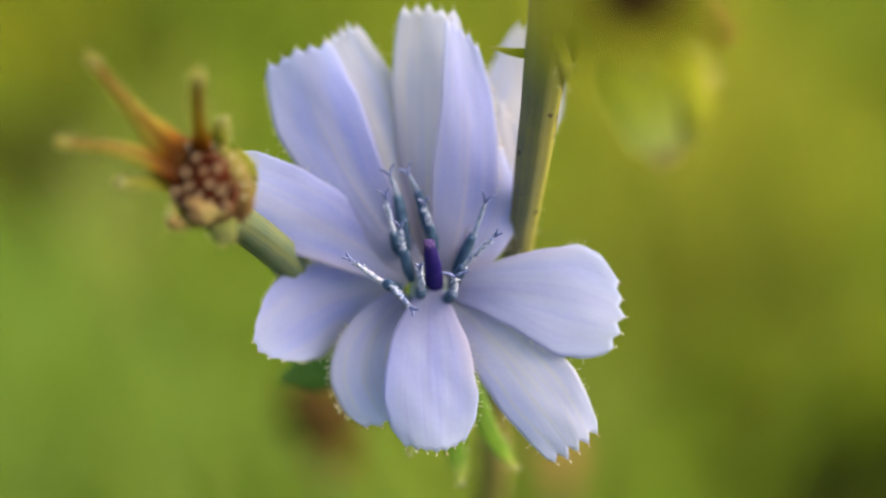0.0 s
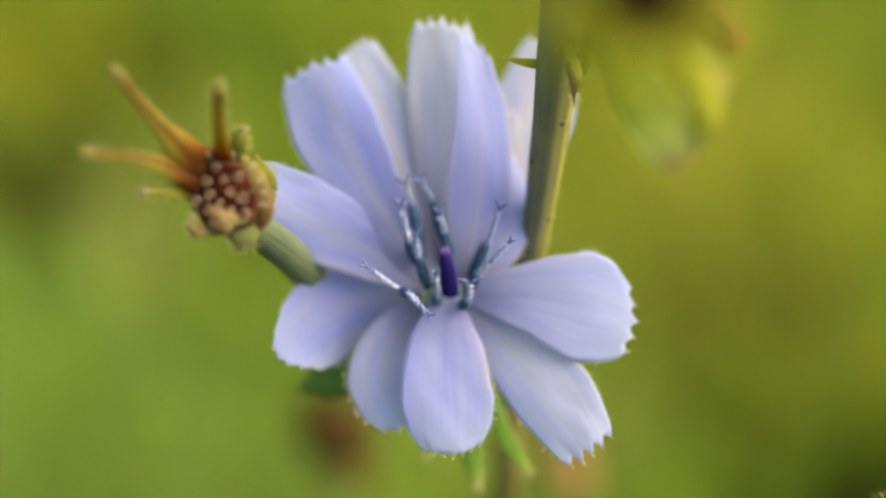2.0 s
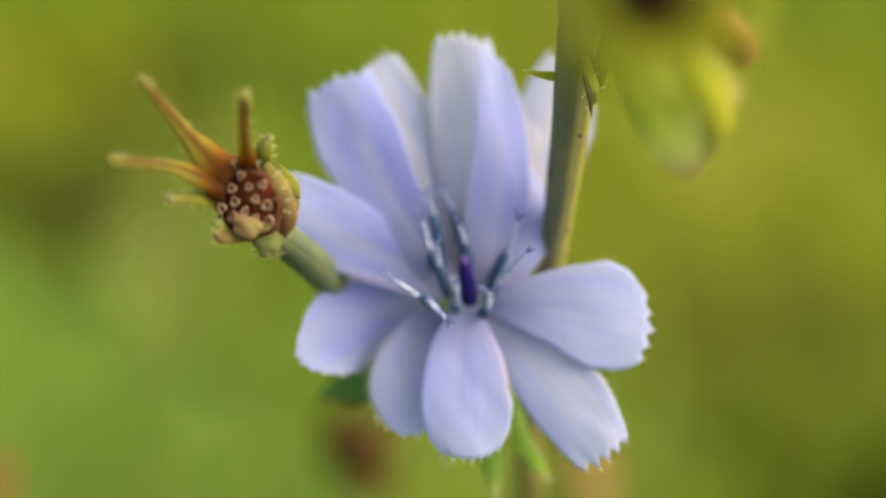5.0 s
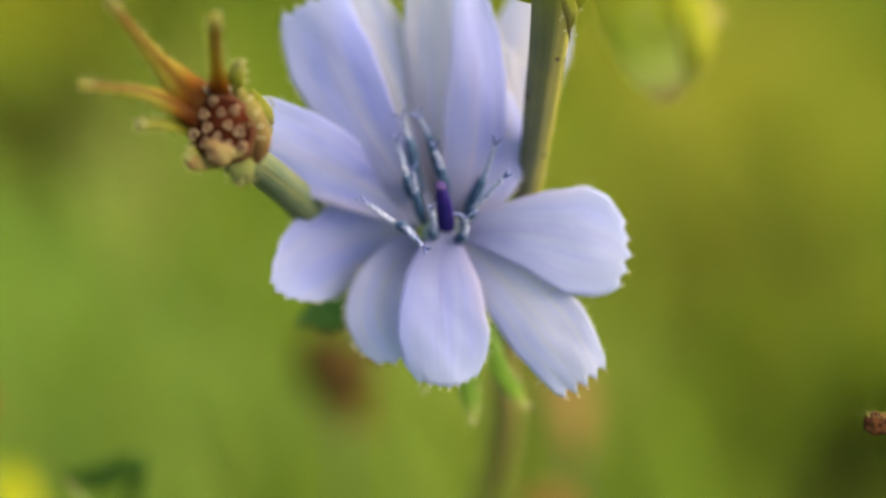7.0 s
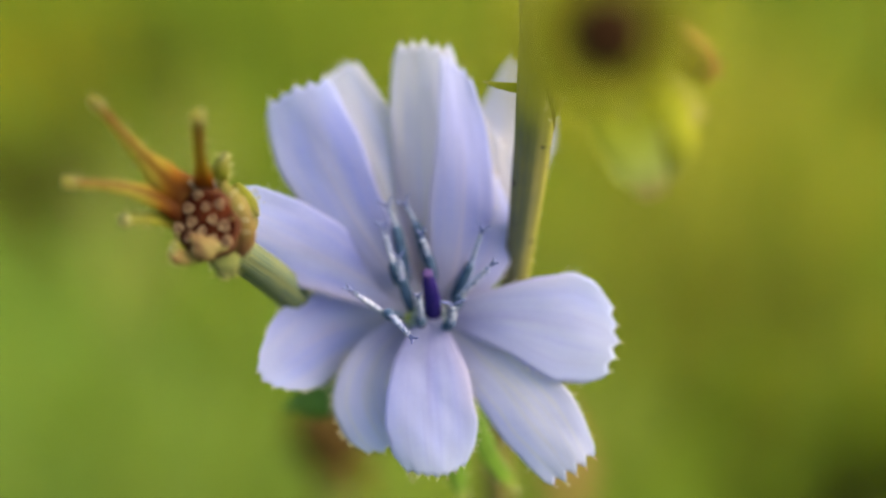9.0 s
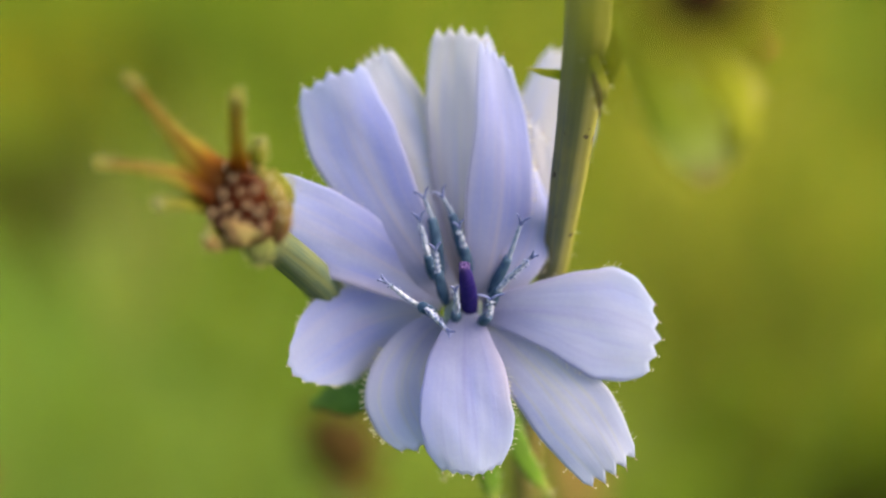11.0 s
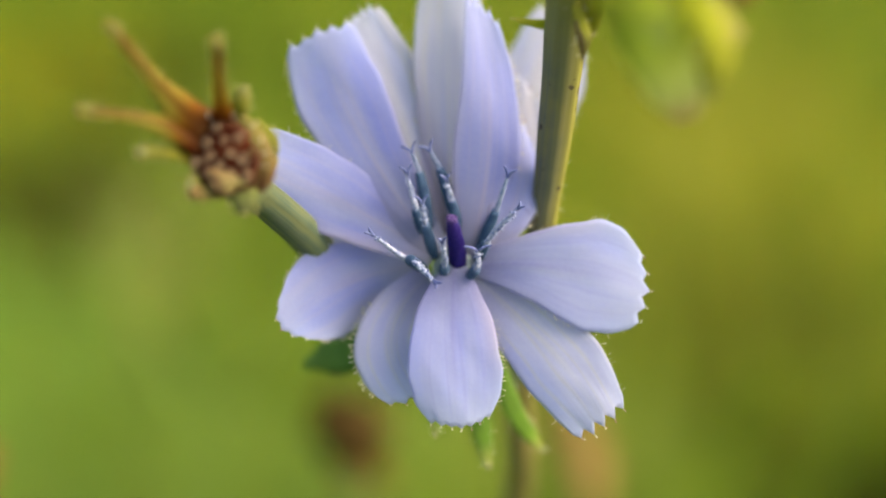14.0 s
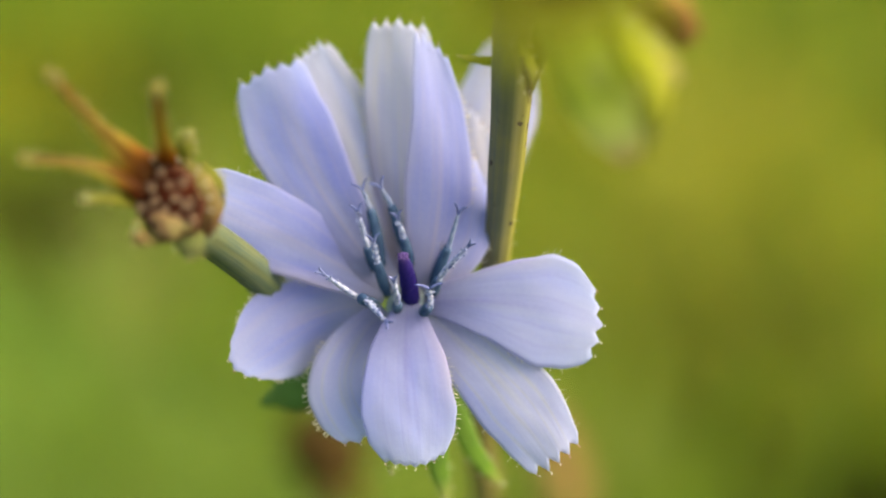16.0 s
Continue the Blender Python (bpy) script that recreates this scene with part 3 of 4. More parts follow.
def petal(base, mid, tip, half, tip_share, roll=0.0, skew=0.0, cup=0.05, furrow=0.03, teeth=5, shift=0.0, seed=0, curl=0.0, label="", rounding=0.10, tooth_high=0.9, mat=None, low=False, fringe=40, wide=False, profile=None, side=0):
    """A strap petal: narrow foot, broad blade with lengthwise furrows, a toothed end and a few gland hairs on its rim."""
    rg = random.Random(seed * 7 + 3)
    p0, p1, p2 = spot(*base), spot(*mid), spot(*tip)
    ctrl = p1 * 2 - (p0 + p2) * 0.5
    nu, nv = 4 * teeth + 1, 34
    foot = 1.25 / half
    ks = [0.0, 0.15, 0.35, 0.55, 0.72, 0.88, 1.0]
    kw = [foot, 0.5, 0.74, 0.93, 1.0, 0.5 + 0.5 * tip_share if tip_share < 0.85 else 0.96, tip_share]
    if low:
        kw = [foot, 0.62, 0.95, 1.0, 0.84, 0.66, tip_share]
    if wide:
        kw = [foot * 1.5, 0.68, 0.87, 0.97, 1.0, 0.5 + 0.5 * tip_share, tip_share]
    if profile:
        kw = [max(foot, profile[0]), *profile[1:]]
    # smooth width along the petal
    fine_s = np.linspace(0, 1, 201)
    fine_w = np.convolve(np.pad(np.interp(fine_s, ks, kw), 16, mode='reflect', reflect_type='odd'), np.hanning(33) / np.hanning(33).sum(), 'valid')
    tooth = [rg.uniform(0.6, 1.25) for _ in range(teeth)]
    wob = rg.uniform(0, 6.28)

    def frame_at(s):
        p = p0 * (1 - s) ** 2 + ctrl * (2 * s * (1 - s)) + p2 * s * s
        tan = ((ctrl - p0) * (1 - s) + (p2 - ctrl) * s).normalized()
        sd = tan.cross(OUT).normalized()
        turn = Matrix.Rotation(radians(roll), 3, tan)
        sd = turn @ sd
        return p, tan, sd, sd.cross(tan)

    length = (p1 - p0).length + (p2 - p1).length
    front, back, uv = [], [], []
    for i in range(nv):
        s = i / (nv - 1)
        fr, bk, ur = [], [], []
        for j in range(nu):
            a = 2 * j / (nu - 1) - 1
            x = (a + 1) / 2 * teeth
            k = min(int(x), teeth - 1)
            saw = 1 - abs(2 * (x - k) - 1)
            end = 1.0 + (tooth_high * saw * tooth[k] + 0.35 * math.sin(a * 2.2 + wob) * 0.5) * 0.001 / length + skew * a * half * 0.001 / length - rounding * a * a * half * 0.001 / length
            ss = s * (1 + (end - 1) * s ** 3)
            p, tan, sd, nor = frame_at(ss)
            w = float(np.interp(s, fine_s, fine_w))
            w = w * half * 0.001 * (1 + 0.012 * math.sin(17 * s + wob + a) + 0.008 * math.sin(31 * s + 2 * wob))
            off = -cup * a * a * w + furrow * 0.001 * (math.cos(math.pi * teeth * a) * (0.2 + 0.2 * math.sin(2.3 * a + wob)) + 1.6 * math.cos(3.1 * a + wob)) * math.sin(math.pi * min(1, 0.08 + s)) ** 0.5
            off += (0.00025 * math.sin(5 * s + 3 * a + wob) + 0.00005 * math.sin(13 * s - 5 * a + 2 * wob) + 0.00003 * math.sin(21 * s + 9 * a + 3 * wob)) * s - curl * 0.001 * s ** 4
            pt = p + sd * (a * w * (1 - 0.08 * abs(cup) * a * a) + shift * 0.001 * s) + nor * off
            thick = 0.00010 * (1.15 - 0.6 * abs(a)) * (1.1 - 0.5 * s)
            fr.append(pt + nor * thick)
            bk.append(pt - nor * thick)
            ur.append((a * 0.5 + 0.5, s))
        front.append(fr), back.append(bk), uv.append(ur)
    bd = Build()
    of = bd.grid(front, uv)
    ob_ = bd.grid([r[::-1] for r in back], [r[::-1] for r in uv])
    c = nu
    idf = lambda i, j: of + i * c + j
    idb = lambda i, j: ob_ + i * c + (c - 1 - j)
    for i in range(nv - 1):
        bd.cap((idf(i, 0), idf(i + 1, 0), idb(i + 1, 0), idb(i, 0)))
        bd.cap((idf(i + 1, c - 1), idf(i, c - 1), idb(i, c - 1), idb(i + 1, c - 1)))
    for j in range(c - 1):
        bd.cap((idf(nv - 1, j), idf(nv - 1, j + 1), idb(nv - 1, j + 1), idb(nv - 1, j)))
        bd.cap((idf(0, j + 1), idf(0, j), idb(0, j), idb(0, j + 1)))
    # gland hairs on both rims and small glands on the teeth
    for _ in range(fringe):
        i, e = rg.randrange(12, nv - 1), (0, rg.choice((0, c - 1)), c - 1)[side + 1]
        p = front[i][e]
        d = (front[i][e] - front[i][c // 2]).normalized() + (OUT * rg.uniform(-0.4, 0.6)) + (front[i][e] - front[i - 1][e]).normalized() * rg.uniform(-0.2, 0.8)
        q = p + d.normalized() * rg.uniform(0.00016, 0.00058)
        bd.hair(p, q, 0.000042, 1)
        bd.ball(q, rg.uniform(0.00004, 0.00008), 1, 5)
    for _ in range(fringe // 3):
        p, d = front[nv - 1][rg.randrange(1, c - 1)], OUT * rg.uniform(-0.6, 0.6)
        d = (d + (front[nv - 1][c // 2] - front[nv - 4][c // 2]).normalized() + (p - front[nv - 1][c // 2]) * 100).normalized()
        bd.hair(p, p + d * rg.uniform(0.0001, 0.0004), 0.00003, 1)
    for k in range(teeth):
        for e in range(2):
            p = front[nv - 1][4 * k + 2]
            d = (front[nv - 1][4 * k + 2] - front[nv - 3][4 * k + 2]).normalized()
            d = (d + (front[5][c - 1] - front[5][0]).normalized() * rg.uniform(-0.7, 0.7) + OUT * rg.uniform(-0.3, 0.6)).normalized()
            q = p + d * rg.uniform(0.0001, 0.0004)
            bd.hair(p, q, 0.00003, 1)
            bd.ball(q, 0.00009, rg.choice((1, 2)), 6)
    return bd.make("petal", [mat or PETAL, HAIR, TOOTH], head, label)


# the back ring first, then the front ring
petal((2, 1.8, -5), (7.8, 16.0, -9), (11.9, 28.6, -12), 4.95, 0.66, roll=-4, seed=1, rounding=0.4, skew=-0.3, mat=PETAL_BLEACHED)
petal((1.9, 1.9, -3), (5.7, 11.2, -4), (7.4, 19.8, -4.5), 3.0, 0.62, roll=-14, seed=2, rounding=0.3, tooth_high=0.6, skew=-0.7, fringe=6, mat=PETAL_BLEACHED)
petal((-4.2, 1.8, -4), (-11.7, 4.4, -5), (-17.9, 6.2, -6), 3.0, 0.7, seed=3)
petal((-1.4, 1.2, -2), (-5.6, 14.7, -2.2), (-10.3, 27.4, -4), 3.9, 0.6, roll=10, seed=4, mat=PETAL_BLEACHED, side=1)
petal((-0.5, 1.3, -2), (-0.9, 15.4, -2.2), (-0.9, 29.6, -2), 3.9, 0.86, roll=0, seed=5, mat=PETAL_BLEACHED, side=-1)
petal((1.0, 1.0, -1), (3.3, 12.6, 2), (2.7, 27.2, 1), 3.8, 0.5, roll=18, cup=0.1, seed=6, rounding=0.2, skew=-0.45, low=True, fringe=50, side=1)
petal((1.8, 0.6, 0), (6.1, 6.8, 0.5), (6.9, 15.5, -1.5), 2.9, 0.3, roll=10, seed=14, rounding=0.7, tooth_high=0.3)
petal((-1.8, 1.3, 0.2), (-10.2, 13.6, 0.8), (-15.0, 24.8, -2), 4.85, 0.83, roll=-2, seed=7, skew=0.15, fringe=50, side=-1)
petal((-2.4, 1.0, 0.2), (-11.2, 6.3, 1.8), (-20.4, 11.2, 6.0), 4.35, 0.82, roll=9, seed=8, fringe=20)
petal((-3.3, 0.2, -2.2), (-11.4, -1.8, -0.8), (-17.9, -6.4, 5.2), 5.05, 0.64, roll=-14, seed=9, rounding=0.45, tooth_high=0.4, fringe=90)
petal((-2.7, -0.8, -1.2), (-6.8, -7.1, 1.8), (-4.4, -13.2, 6), 4.2, 0.78, roll=-4, seed=10, skew=0.12, rounding=0.55, tooth_high=0.45, fringe=90, side=1, mat=PETAL_VEINED)
petal((1.7, -1.0, 1.0), (8.9, -7.9, 4.5), (14.6, -15.6, 7), 4.4, 0.74, seed=11, tooth_high=1.05, wide=True, skew=0.1, mat=PETAL_VEINED, fringe=20)
petal((1.5, 0.1, 1), (10.1, -0.2, 4.2), (19.1, -2.3, 4.4), 6.0, 0.74, roll=-7, seed=12, profile=(0.2, 0.36, 0.58, 0.83, 1.0, 0.95, 0.72), fringe=14, skew=0.16, tooth_high=0.65, mat=PETAL_PALE)
petal((-0.2, 0.0, 1.6), (-0.4, -7.8, 6.4), (0.4, -16.1, 8), 4.9, 0.72, seed=13, tooth_high=0.38, teeth=7, rounding=0.22, profile=(0.25, 0.55, 0.84, 0.96, 1.0, 0.92, 0.72), fringe=24, side=-1, mat=PETAL_PALE)

# throat of the flower
b = Build()
b.tube([spot(0.4, -2.2, -3), spot(-0.2, -0.1, -0.4), spot(-0.3, 1.4, 0.8)], [2.4, 2.5, 1.2], 18, steps=10)
b.make("throat", [THROAT], head, "pale green throat of the flower")


def stamen(foot, bend, tip, seed, dark=0.55, fork_open=1.0, dusty=True, thick=0.60):
    """A dark anther tube with the style that grows out of it; dusty: thick with white pollen."""
    rg = random.Random(seed)
    line = curve([spot(*foot), spot(*bend), spot(*tip)], 40)
    k = int(39 * dark)
    bd = Build()
    bd.tube(line[0:k + 1:max(1, k // 4)], [thick * 0.7, thick, thick * 1.05, thick * 0.95, thick * 0.8], 10, 0, steps=12)
    bd.tube(line[max(0, k - 6):39:4], [0.2, 0.27, 0.29, 0.26, 0.17] if dusty else [0.3, 0.28, 0.26, 0.22, 0.18], 8, 1 if dusty else 3, steps=16)
    for _ in range(90 if dusty else 14):
        i = rg.randrange(max(0, k - 5), 39)
        d = Vector((rg.uniform(-1, 1), rg.uniform(-1, 1), rg.uniform(-1, 1))).normalized()
        bd.ball(line[i] + d * rg.uniform(0.00022, 0.00046), rg.uniform(0.00005, 0.00014), 1, 5)
    end, way = line[-1], (line[-1] - line[-5]).normalized()
    across = way.cross(OUT).normalized()
    for sgn in (-1, 1):
        pts = [end - way * 0.0002, end + way * 0.0005 + across * sgn * 0.0003 * fork_open, end + way * 0.0008 + across * sgn * 0.0006 * fork_open, end + way * 0.0010 + across * sgn * 0.0009 * fork_open]
        bd.tube(pts, [0.16, 0.15, 0.12, 0.07], 7, 2, steps=9)
    return bd.make("stamen", [TUBE, POLLEN, FORK, STYLE], head)


stamen((-2.9, 4.1, 0.5), (-3.8, 9.1, 2), (-4.8, 12.0, 3), 1, 0.62, 1.0, False)
stamen((-0.4, 5.3, 0), (-1.6, 9.6, 1.5), (-2.9, 12.2, 2.5), 2, 0.62, 1.0, False)
stamen((0.1, 4.1, 0.5), (-0.6, 6.8, 2.5), (-1.1, 8.9, 4.5), 3, 0.55, 0.7, True)
stamen((-3.7, 3.6, 1), (-4.5, 6.5, 3), (-5.2, 9.6, 4.5), 4, 0.46, 0.8, True)
stamen((-2.4, 0.9, 1.5), (-3.3, 4.2, 4), (-3.6, 6.5, 6), 5, 0.52, 0.8, True)
stamen((2.2, 1.8, 0), (4.0, 5.7, 3.5), (5.2, 9.3, 6), 6, 0.52, 0.8, False)
stamen((2.1, 0.6, 1), (3.4, 3.0, 5), (6.1, 5.8, 9), 7, 0.40, 0.4, True)
stamen((1.3, -1.1, 2), (2.1, 0.0, 5), (2.1, 1.6, 8), 8, 0.40, 1.6, True)
stamen((-1.4, -0.7, 2), (-1.3, 0.7, 5), (-1.5, 2.4, 8), 9, 0.30, 0.5, True)
stamen((-3.6, -0.1, 1), (-5.6, 0.9, 5), (-8.6, 3.2, 8), 10, 0.36, 0.4, True)
stamen((-5.0, 0.7, 5.5), (-4.0, 0.1, 8), (-2.3, -1.5, 11), 11, 0.36, 0.5, True)

b = Build()
b.tube([spot(0.1, -0.3, 0.5), spot(-0.1, 2.2, 3), spot(-0.6, 5.0, 6)], [0.85, 1.0, 0.95, 0.8, 0.5], 14, ribs=5, rib=0.06, steps=22)
for i in range(24):
    a = i * 0.7
    p = spot(-0.6 + 0.5 * math.cos(a), 4.9 + 0.3 * math.sin(a * 1.7), 6 + 0.4 * math.sin(a))
    b.ball(p, 0.00014, 0, 5, v=1.0)
b.make("anther_column", [PURPLE], head, "dark purple unopened anther column")

# green bracts under the flower
for i, (path, wd) in enumerate((
        (((-1.5, -9, -7), (-2.3, -14.5, -5), (-2.4, -18.6, -3)), [1.0, 1.15, 0.9, 0.25]),
        (((1.2, -9, -9), (2.4, -16.6, -8.5), (3.5, -22.6, -8)), [1.2, 1.5, 1.15, 0.3]),
        (((4.1, -10, -9), (6.4, -16.3, -8), (9.8, -21.0, -10)), [0.9, 1.15, 1.0, 0.3]),
        (((-3.0, -4.0, -6), (-11.0, -8.4, -11), (-17.8, -11.6, -16)), [1.6, 3.1, 3.0, 0.6]))):
    b = Build()
    blade(b, path, wd, fringe=24 if i < 3 else 0, seed=20 + i)
    if i < 3:
        b.make("bract", [BRACT_GREEN, HAIR], head, "green bract with a pale tip")
    else:
        b.make("bract", [BRACT_DEEP, HAIR], head, "broad deep green bract")

# small pointed leaflet and the axil of the upper bud
b = Build()
blade(b, ((10.4, 23.7, 13.4), (8.4, 23.9, 13.4), (6.9, 24.1, 13.6), (5.2, 24.5, 13.6)), [0.6, 0.55, 0.4, 0.08], fringe=0, seed=31)
b.make("leaflet", [BRACT_LIME, HAIR], plant, "small pointed green leaflet on the stem")
b = Build()
blade(b, ((10.9, 26.6, 17.2), (11.7, 24.0, 18.0), (12.4, 22.2, 18.0), (12.6, 20.8, 17.4)), [0.4, 0.6, 0.5, 0.1], fringe=7, seed=32, hair_len=0.7)
b.make("leaflet", [BRACT_MOSS, HAIR], plant, "small yellow-green leaflet with white hairs")
b = Build()
blade(b, ((11.4, 23.6, 18.2), (11.9, 21.6, 18.0), (12.2, 19.2, 17.2)), [0.3, 0.4, 0.25, 0.05], fringe=5, seed=33, hair_len=0.6)
b.make("leaflet", [BRACT_SCALE, HAIR], plant, "dry olive-brown scale in the leaf axil")


def seed_head(parent, centre, axis, size, arms, label, seed, pits=True, floor=None, cup=None):
    """A spent head: straw cup, dark pitted floor and long dry bracts around it."""
    rg = random.Random(seed)
    c, ax = spot(*centre), (RIGHT * axis[0] + UP * axis[1] + OUT * axis[2]).normalized()
    s1 = ax.orthogonal().normalized()
    s2 = ax.cross(s1)
    bd = Build()
    bd.tube([c - ax * 0.0062 * size, c - ax * 0.004 * size, c - ax * 0.001 * size, c + ax * 0.0014 * size], [1.3 * size, 2.5 * size, 3.1 * size, 3.0 * size], 26, 0, ribs=8, rib=0.04, steps=16)
    bd.tube([c + ax * 0.0010 * size, c + ax * 0.0017 * size], [2.9 * size, 2.5 * size], 22, 1, steps=4)
    for i in range(13 if pits else 0):
        # pale rings where the fruits sat, each with a small dark hollow
        r, a = 2.5 * size * math.sqrt((i + 0.6) / 13), i * 2.39996 + 0.5
        p = c + ax * 0.00164 * size + (s1 * math.cos(a) + s2 * math.sin(a)) * r * 0.001
        rr, nr, lobe = 0.00047 * size * rg.uniform(0.7, 1.15), 14, rg.uniform(0, 6)
        prof = [(1.0, -0.2), (0.97, 0.22), (0.80, 0.42), (0.55, 0.40), (0.36, 0.12), (0.02, 0.04)]
        for cut, slot in ((prof[:5], 2), (prof[4:], 1)):
            ring = [[p + (s1 * math.cos(2 * math.pi * m / nr) + s2 * math.sin(2 * math.pi * m / nr)) * rr * q * (1.0 + 0.14 * math.sin(2 * math.pi * m * 3 / nr + lobe)) + ax * rr * z for m in range(nr)] for q, z in cut]
            bd.grid(ring, [[(0.5, 0.5)] * nr for _ in ring], slot, True)
    for i in range(15 if pits else 0):
        a = rg.uniform(0, 6.28)
        d = s1 * math.cos(a) + s2 * math.sin(a)
        p = c + d * 0.0031 * size + ax * 0.0012 * size
        q = p + (d * 0.7 + ax * rg.uniform(-0.6, 0.8)).normalized() * 0.0007 * size
        bd.hair(p, q, 0.00005, 3)
        bd.ball(q, 0.00012, 3, 5)
    if pits:
        lump = c + ax * 0.0015 * size - UP * 0.0018 * size + RIGHT * 0.0003 * size
        rows_ = []
        for i in range(9):
            th = math.pi * (i + 0.03) / 8.06
            rows_.append([lump + (RIGHT * math.cos(h) * 1.75 + UP * math.sin(h) * 1.05) * 0.001 * size * math.sin(th) * (1 + 0.2 * math.sin(3 * h + 1.0) + 0.12 * math.sin(5 * h + 2 * th)) + ax * math.cos(th) * 0.00065 * size for h in [2 * math.pi * m / 20 for m in range(20)]])
        bd.grid(rows_, [[(0.5, 0.5)] * 20 for _ in rows_], 4, True)
    body = bd.make("seed_head", [cup or CUP, floor or PITTED, PIT_PALE, HAIR, LUMP], parent, label)
    for i, (path, wd, knob, mat) in enumerate(arms):
        bb = Build()
        blade(bb, path, wd, fringe=26 if pits else 20, seed=seed * 10 + i, knob=knob, thick=0.45, hair_len=0.6)
        bb.make("bract", [mat, GLAND_PALE], body)
    return body


b = Build()
b.tube([spot(7.0, -12.5, -19), spot(-1.5, -9.3, -12), spot(-11.6, -2.4, -7), spot(-16.4, 3.6, 2), spot(-20.2, 7.8, 16)], [1.7, 1.7, 1.9, 1.95, 1.8], 22, ribs=8, rib=0.05, steps=50)
b.make("side_stalk", [PEDUNCLE], plant, "grey-green ribbed side stalk")
seed_head(plant, (-21.3, 10.1, 21.5), (-0.25, -0.05, 1.0), 1.17, (
    (((-23.6, 12.2, 21.5), (-27.2, 16.6, 27), (-30.5, 21.2, 32)), [2.5, 1.6, 0.85, 0.55, 0.45], 0.62, BRACT_DRY),
    (((-24.0, 11.6, 22), (-28.6, 13.4, 27), (-33.6, 13.9, 29)), [1.7, 1.1, 0.7, 0.5, 0.45], 0.75, BRACT_DRY),
    (((-21.8, 13.2, 21.5), (-21.5, 16.5, 28), (-21.0, 19.6, 33)), [1.3, 0.9, 0.65, 0.6, 0.6], 0.85, BRACT_DRY),
    (((-20.9, 13.4, 20.5), (-20.3, 15.2, 22.5), (-19.7, 16.6, 23)), [1.1, 1.0, 0.8, 0.4], 0.4, BRACT_MOSS),
    (((-24.4, 10.4, 21), (-27.0, 10.6, 24), (-29.0, 10.5, 25)), [1.2, 0.75, 0.5, 0.5], 0.85, BRACT_STRAW),
    (((-20.1, 14.0, 22.6), (-18.5, 11.8, 23.6), (-17.7, 8.9, 22.9), (-18.6, 7.2, 22.0)), [0.45, 0.75, 0.85, 0.65], 0.0, BRACT_BUFF),
    (((-19.4, 13.9, 19), (-18.1, 12.3, 19.5), (-17.3, 11.1, 19)), [0.6, 0.8, 0.8, 0.5], 0.4, BRACT_MOSS),
    (((-20.6, 7.6, 21.6), (-19.7, 6.2, 23), (-19.8, 5.0, 23.5)), [1.5, 1.4, 1.2, 0.8], 0.4, BRACT_GREY),
    (((-22.8, 7.3, 21.5), (-24.1, 6.9, 23), (-24.9, 7.1, 23.5)), [1.2, 1.0, 0.7, 0.4], 0.4, BRACT_BUFF),
    (((-23.4, 8.2, 21.5), (-24.3, 8.0, 22.6), (-24.8, 8.2, 23)), [0.8, 0.7, 0.5, 0.3], 0.3, BRACT_MOSS),
), "dried seed head with a dark pitted cup and amber bracts", 3)

# hanging bud in the upper axil
b = Build()
b.tube([spot(12.0, 21.4, 11.5), spot(13.2, 24.4, 15.5), spot(13.5, 27.0, 24), spot(13.0, 26.6, 33)], [0.9, 1.0, 1.0, 1.5], 14, slot=1, steps=20)
b.tube([spot(13.0, 26.4, 33), spot(14.4, 23.6, 38), spot(16.3, 18.8, 41), spot(18.0, 15.0, 41), spot(19.0, 12.4, 40.4)], [1.8, 3.0, 3.2, 2.7, 1.2], 20, ribs=5, rib=0.07, steps=30)
bud = b.make("flower_bud", [BUD_GREEN, BRACT_MOSS], plant, "hanging green flower bud with a pale tip")
for i, (path, wd, mat) in enumerate((
        (((16.6, 24.4, 41), (18.9, 20.9, 44.4), (20.5, 17.2, 44.8), (20.1, 13.6, 43.4)), [1.0, 1.5, 1.65, 1.4, 0.4], BRACT_LIME),
        (((13.4, 25.0, 37.5), (14.6, 20.6, 42), (16.6, 15.5, 42.4)), [1.2, 1.7, 1.6, 1.0, 0.3], BRACT_LIME),
        (((15.8, 26.2, 38), (19.8, 21.9, 41), (23.0, 18.4, 41)), [1.0, 1.5, 1.6, 1.5, 1.0], BRACT_BLUSH),
        (((14.4, 26.0, 37), (15.6, 21.0, 43.4), (17.6, 16.4, 43.8)), [0.9, 1.3, 1.2, 0.3], BUD_GREEN),
        (((13.6, 26.8, 34), (13.9, 22.6, 38.6), (14.8, 18.2, 40.6), (16.2, 15.2, 41.2)), [1.2, 1.9, 1.7, 0.9, 0.3], BRACT_PALE),
        (((15.0, 27.0, 36), (17.2, 24.6, 40), (18.9, 21.4, 42.4)), [1.3, 1.9, 1.6, 0.7], BRACT_PALE))):
    b = Build()
    blade(b, path, wd, thick=0.4, fringe=16, seed=50 + i)
    b.make("bract", [mat, HAIR], bud)
b = Build()
for i in range(9):
    a = i * 0.8
    ca, sa = math.cos(a), math.sin(a)
    b.tube([spot(19.8 + 0.5 * ca, 27.0 + 0.5 * sa, 38), spot(22.2 + 0.8 * ca, 24.8 + 0.8 * sa, 39.5 + sa), spot(24.2 + 0.7 * ca - 0.06 * i, 22.6 + 1.0 * sa, 40 + 0.8 * ca)], [0.5, 1.1, 0.8, 0.3], 8, flat=0.4, steps=10)
b.make("withered_floret", [ORANGE_DRY], bud, "withered orange-brown floret")

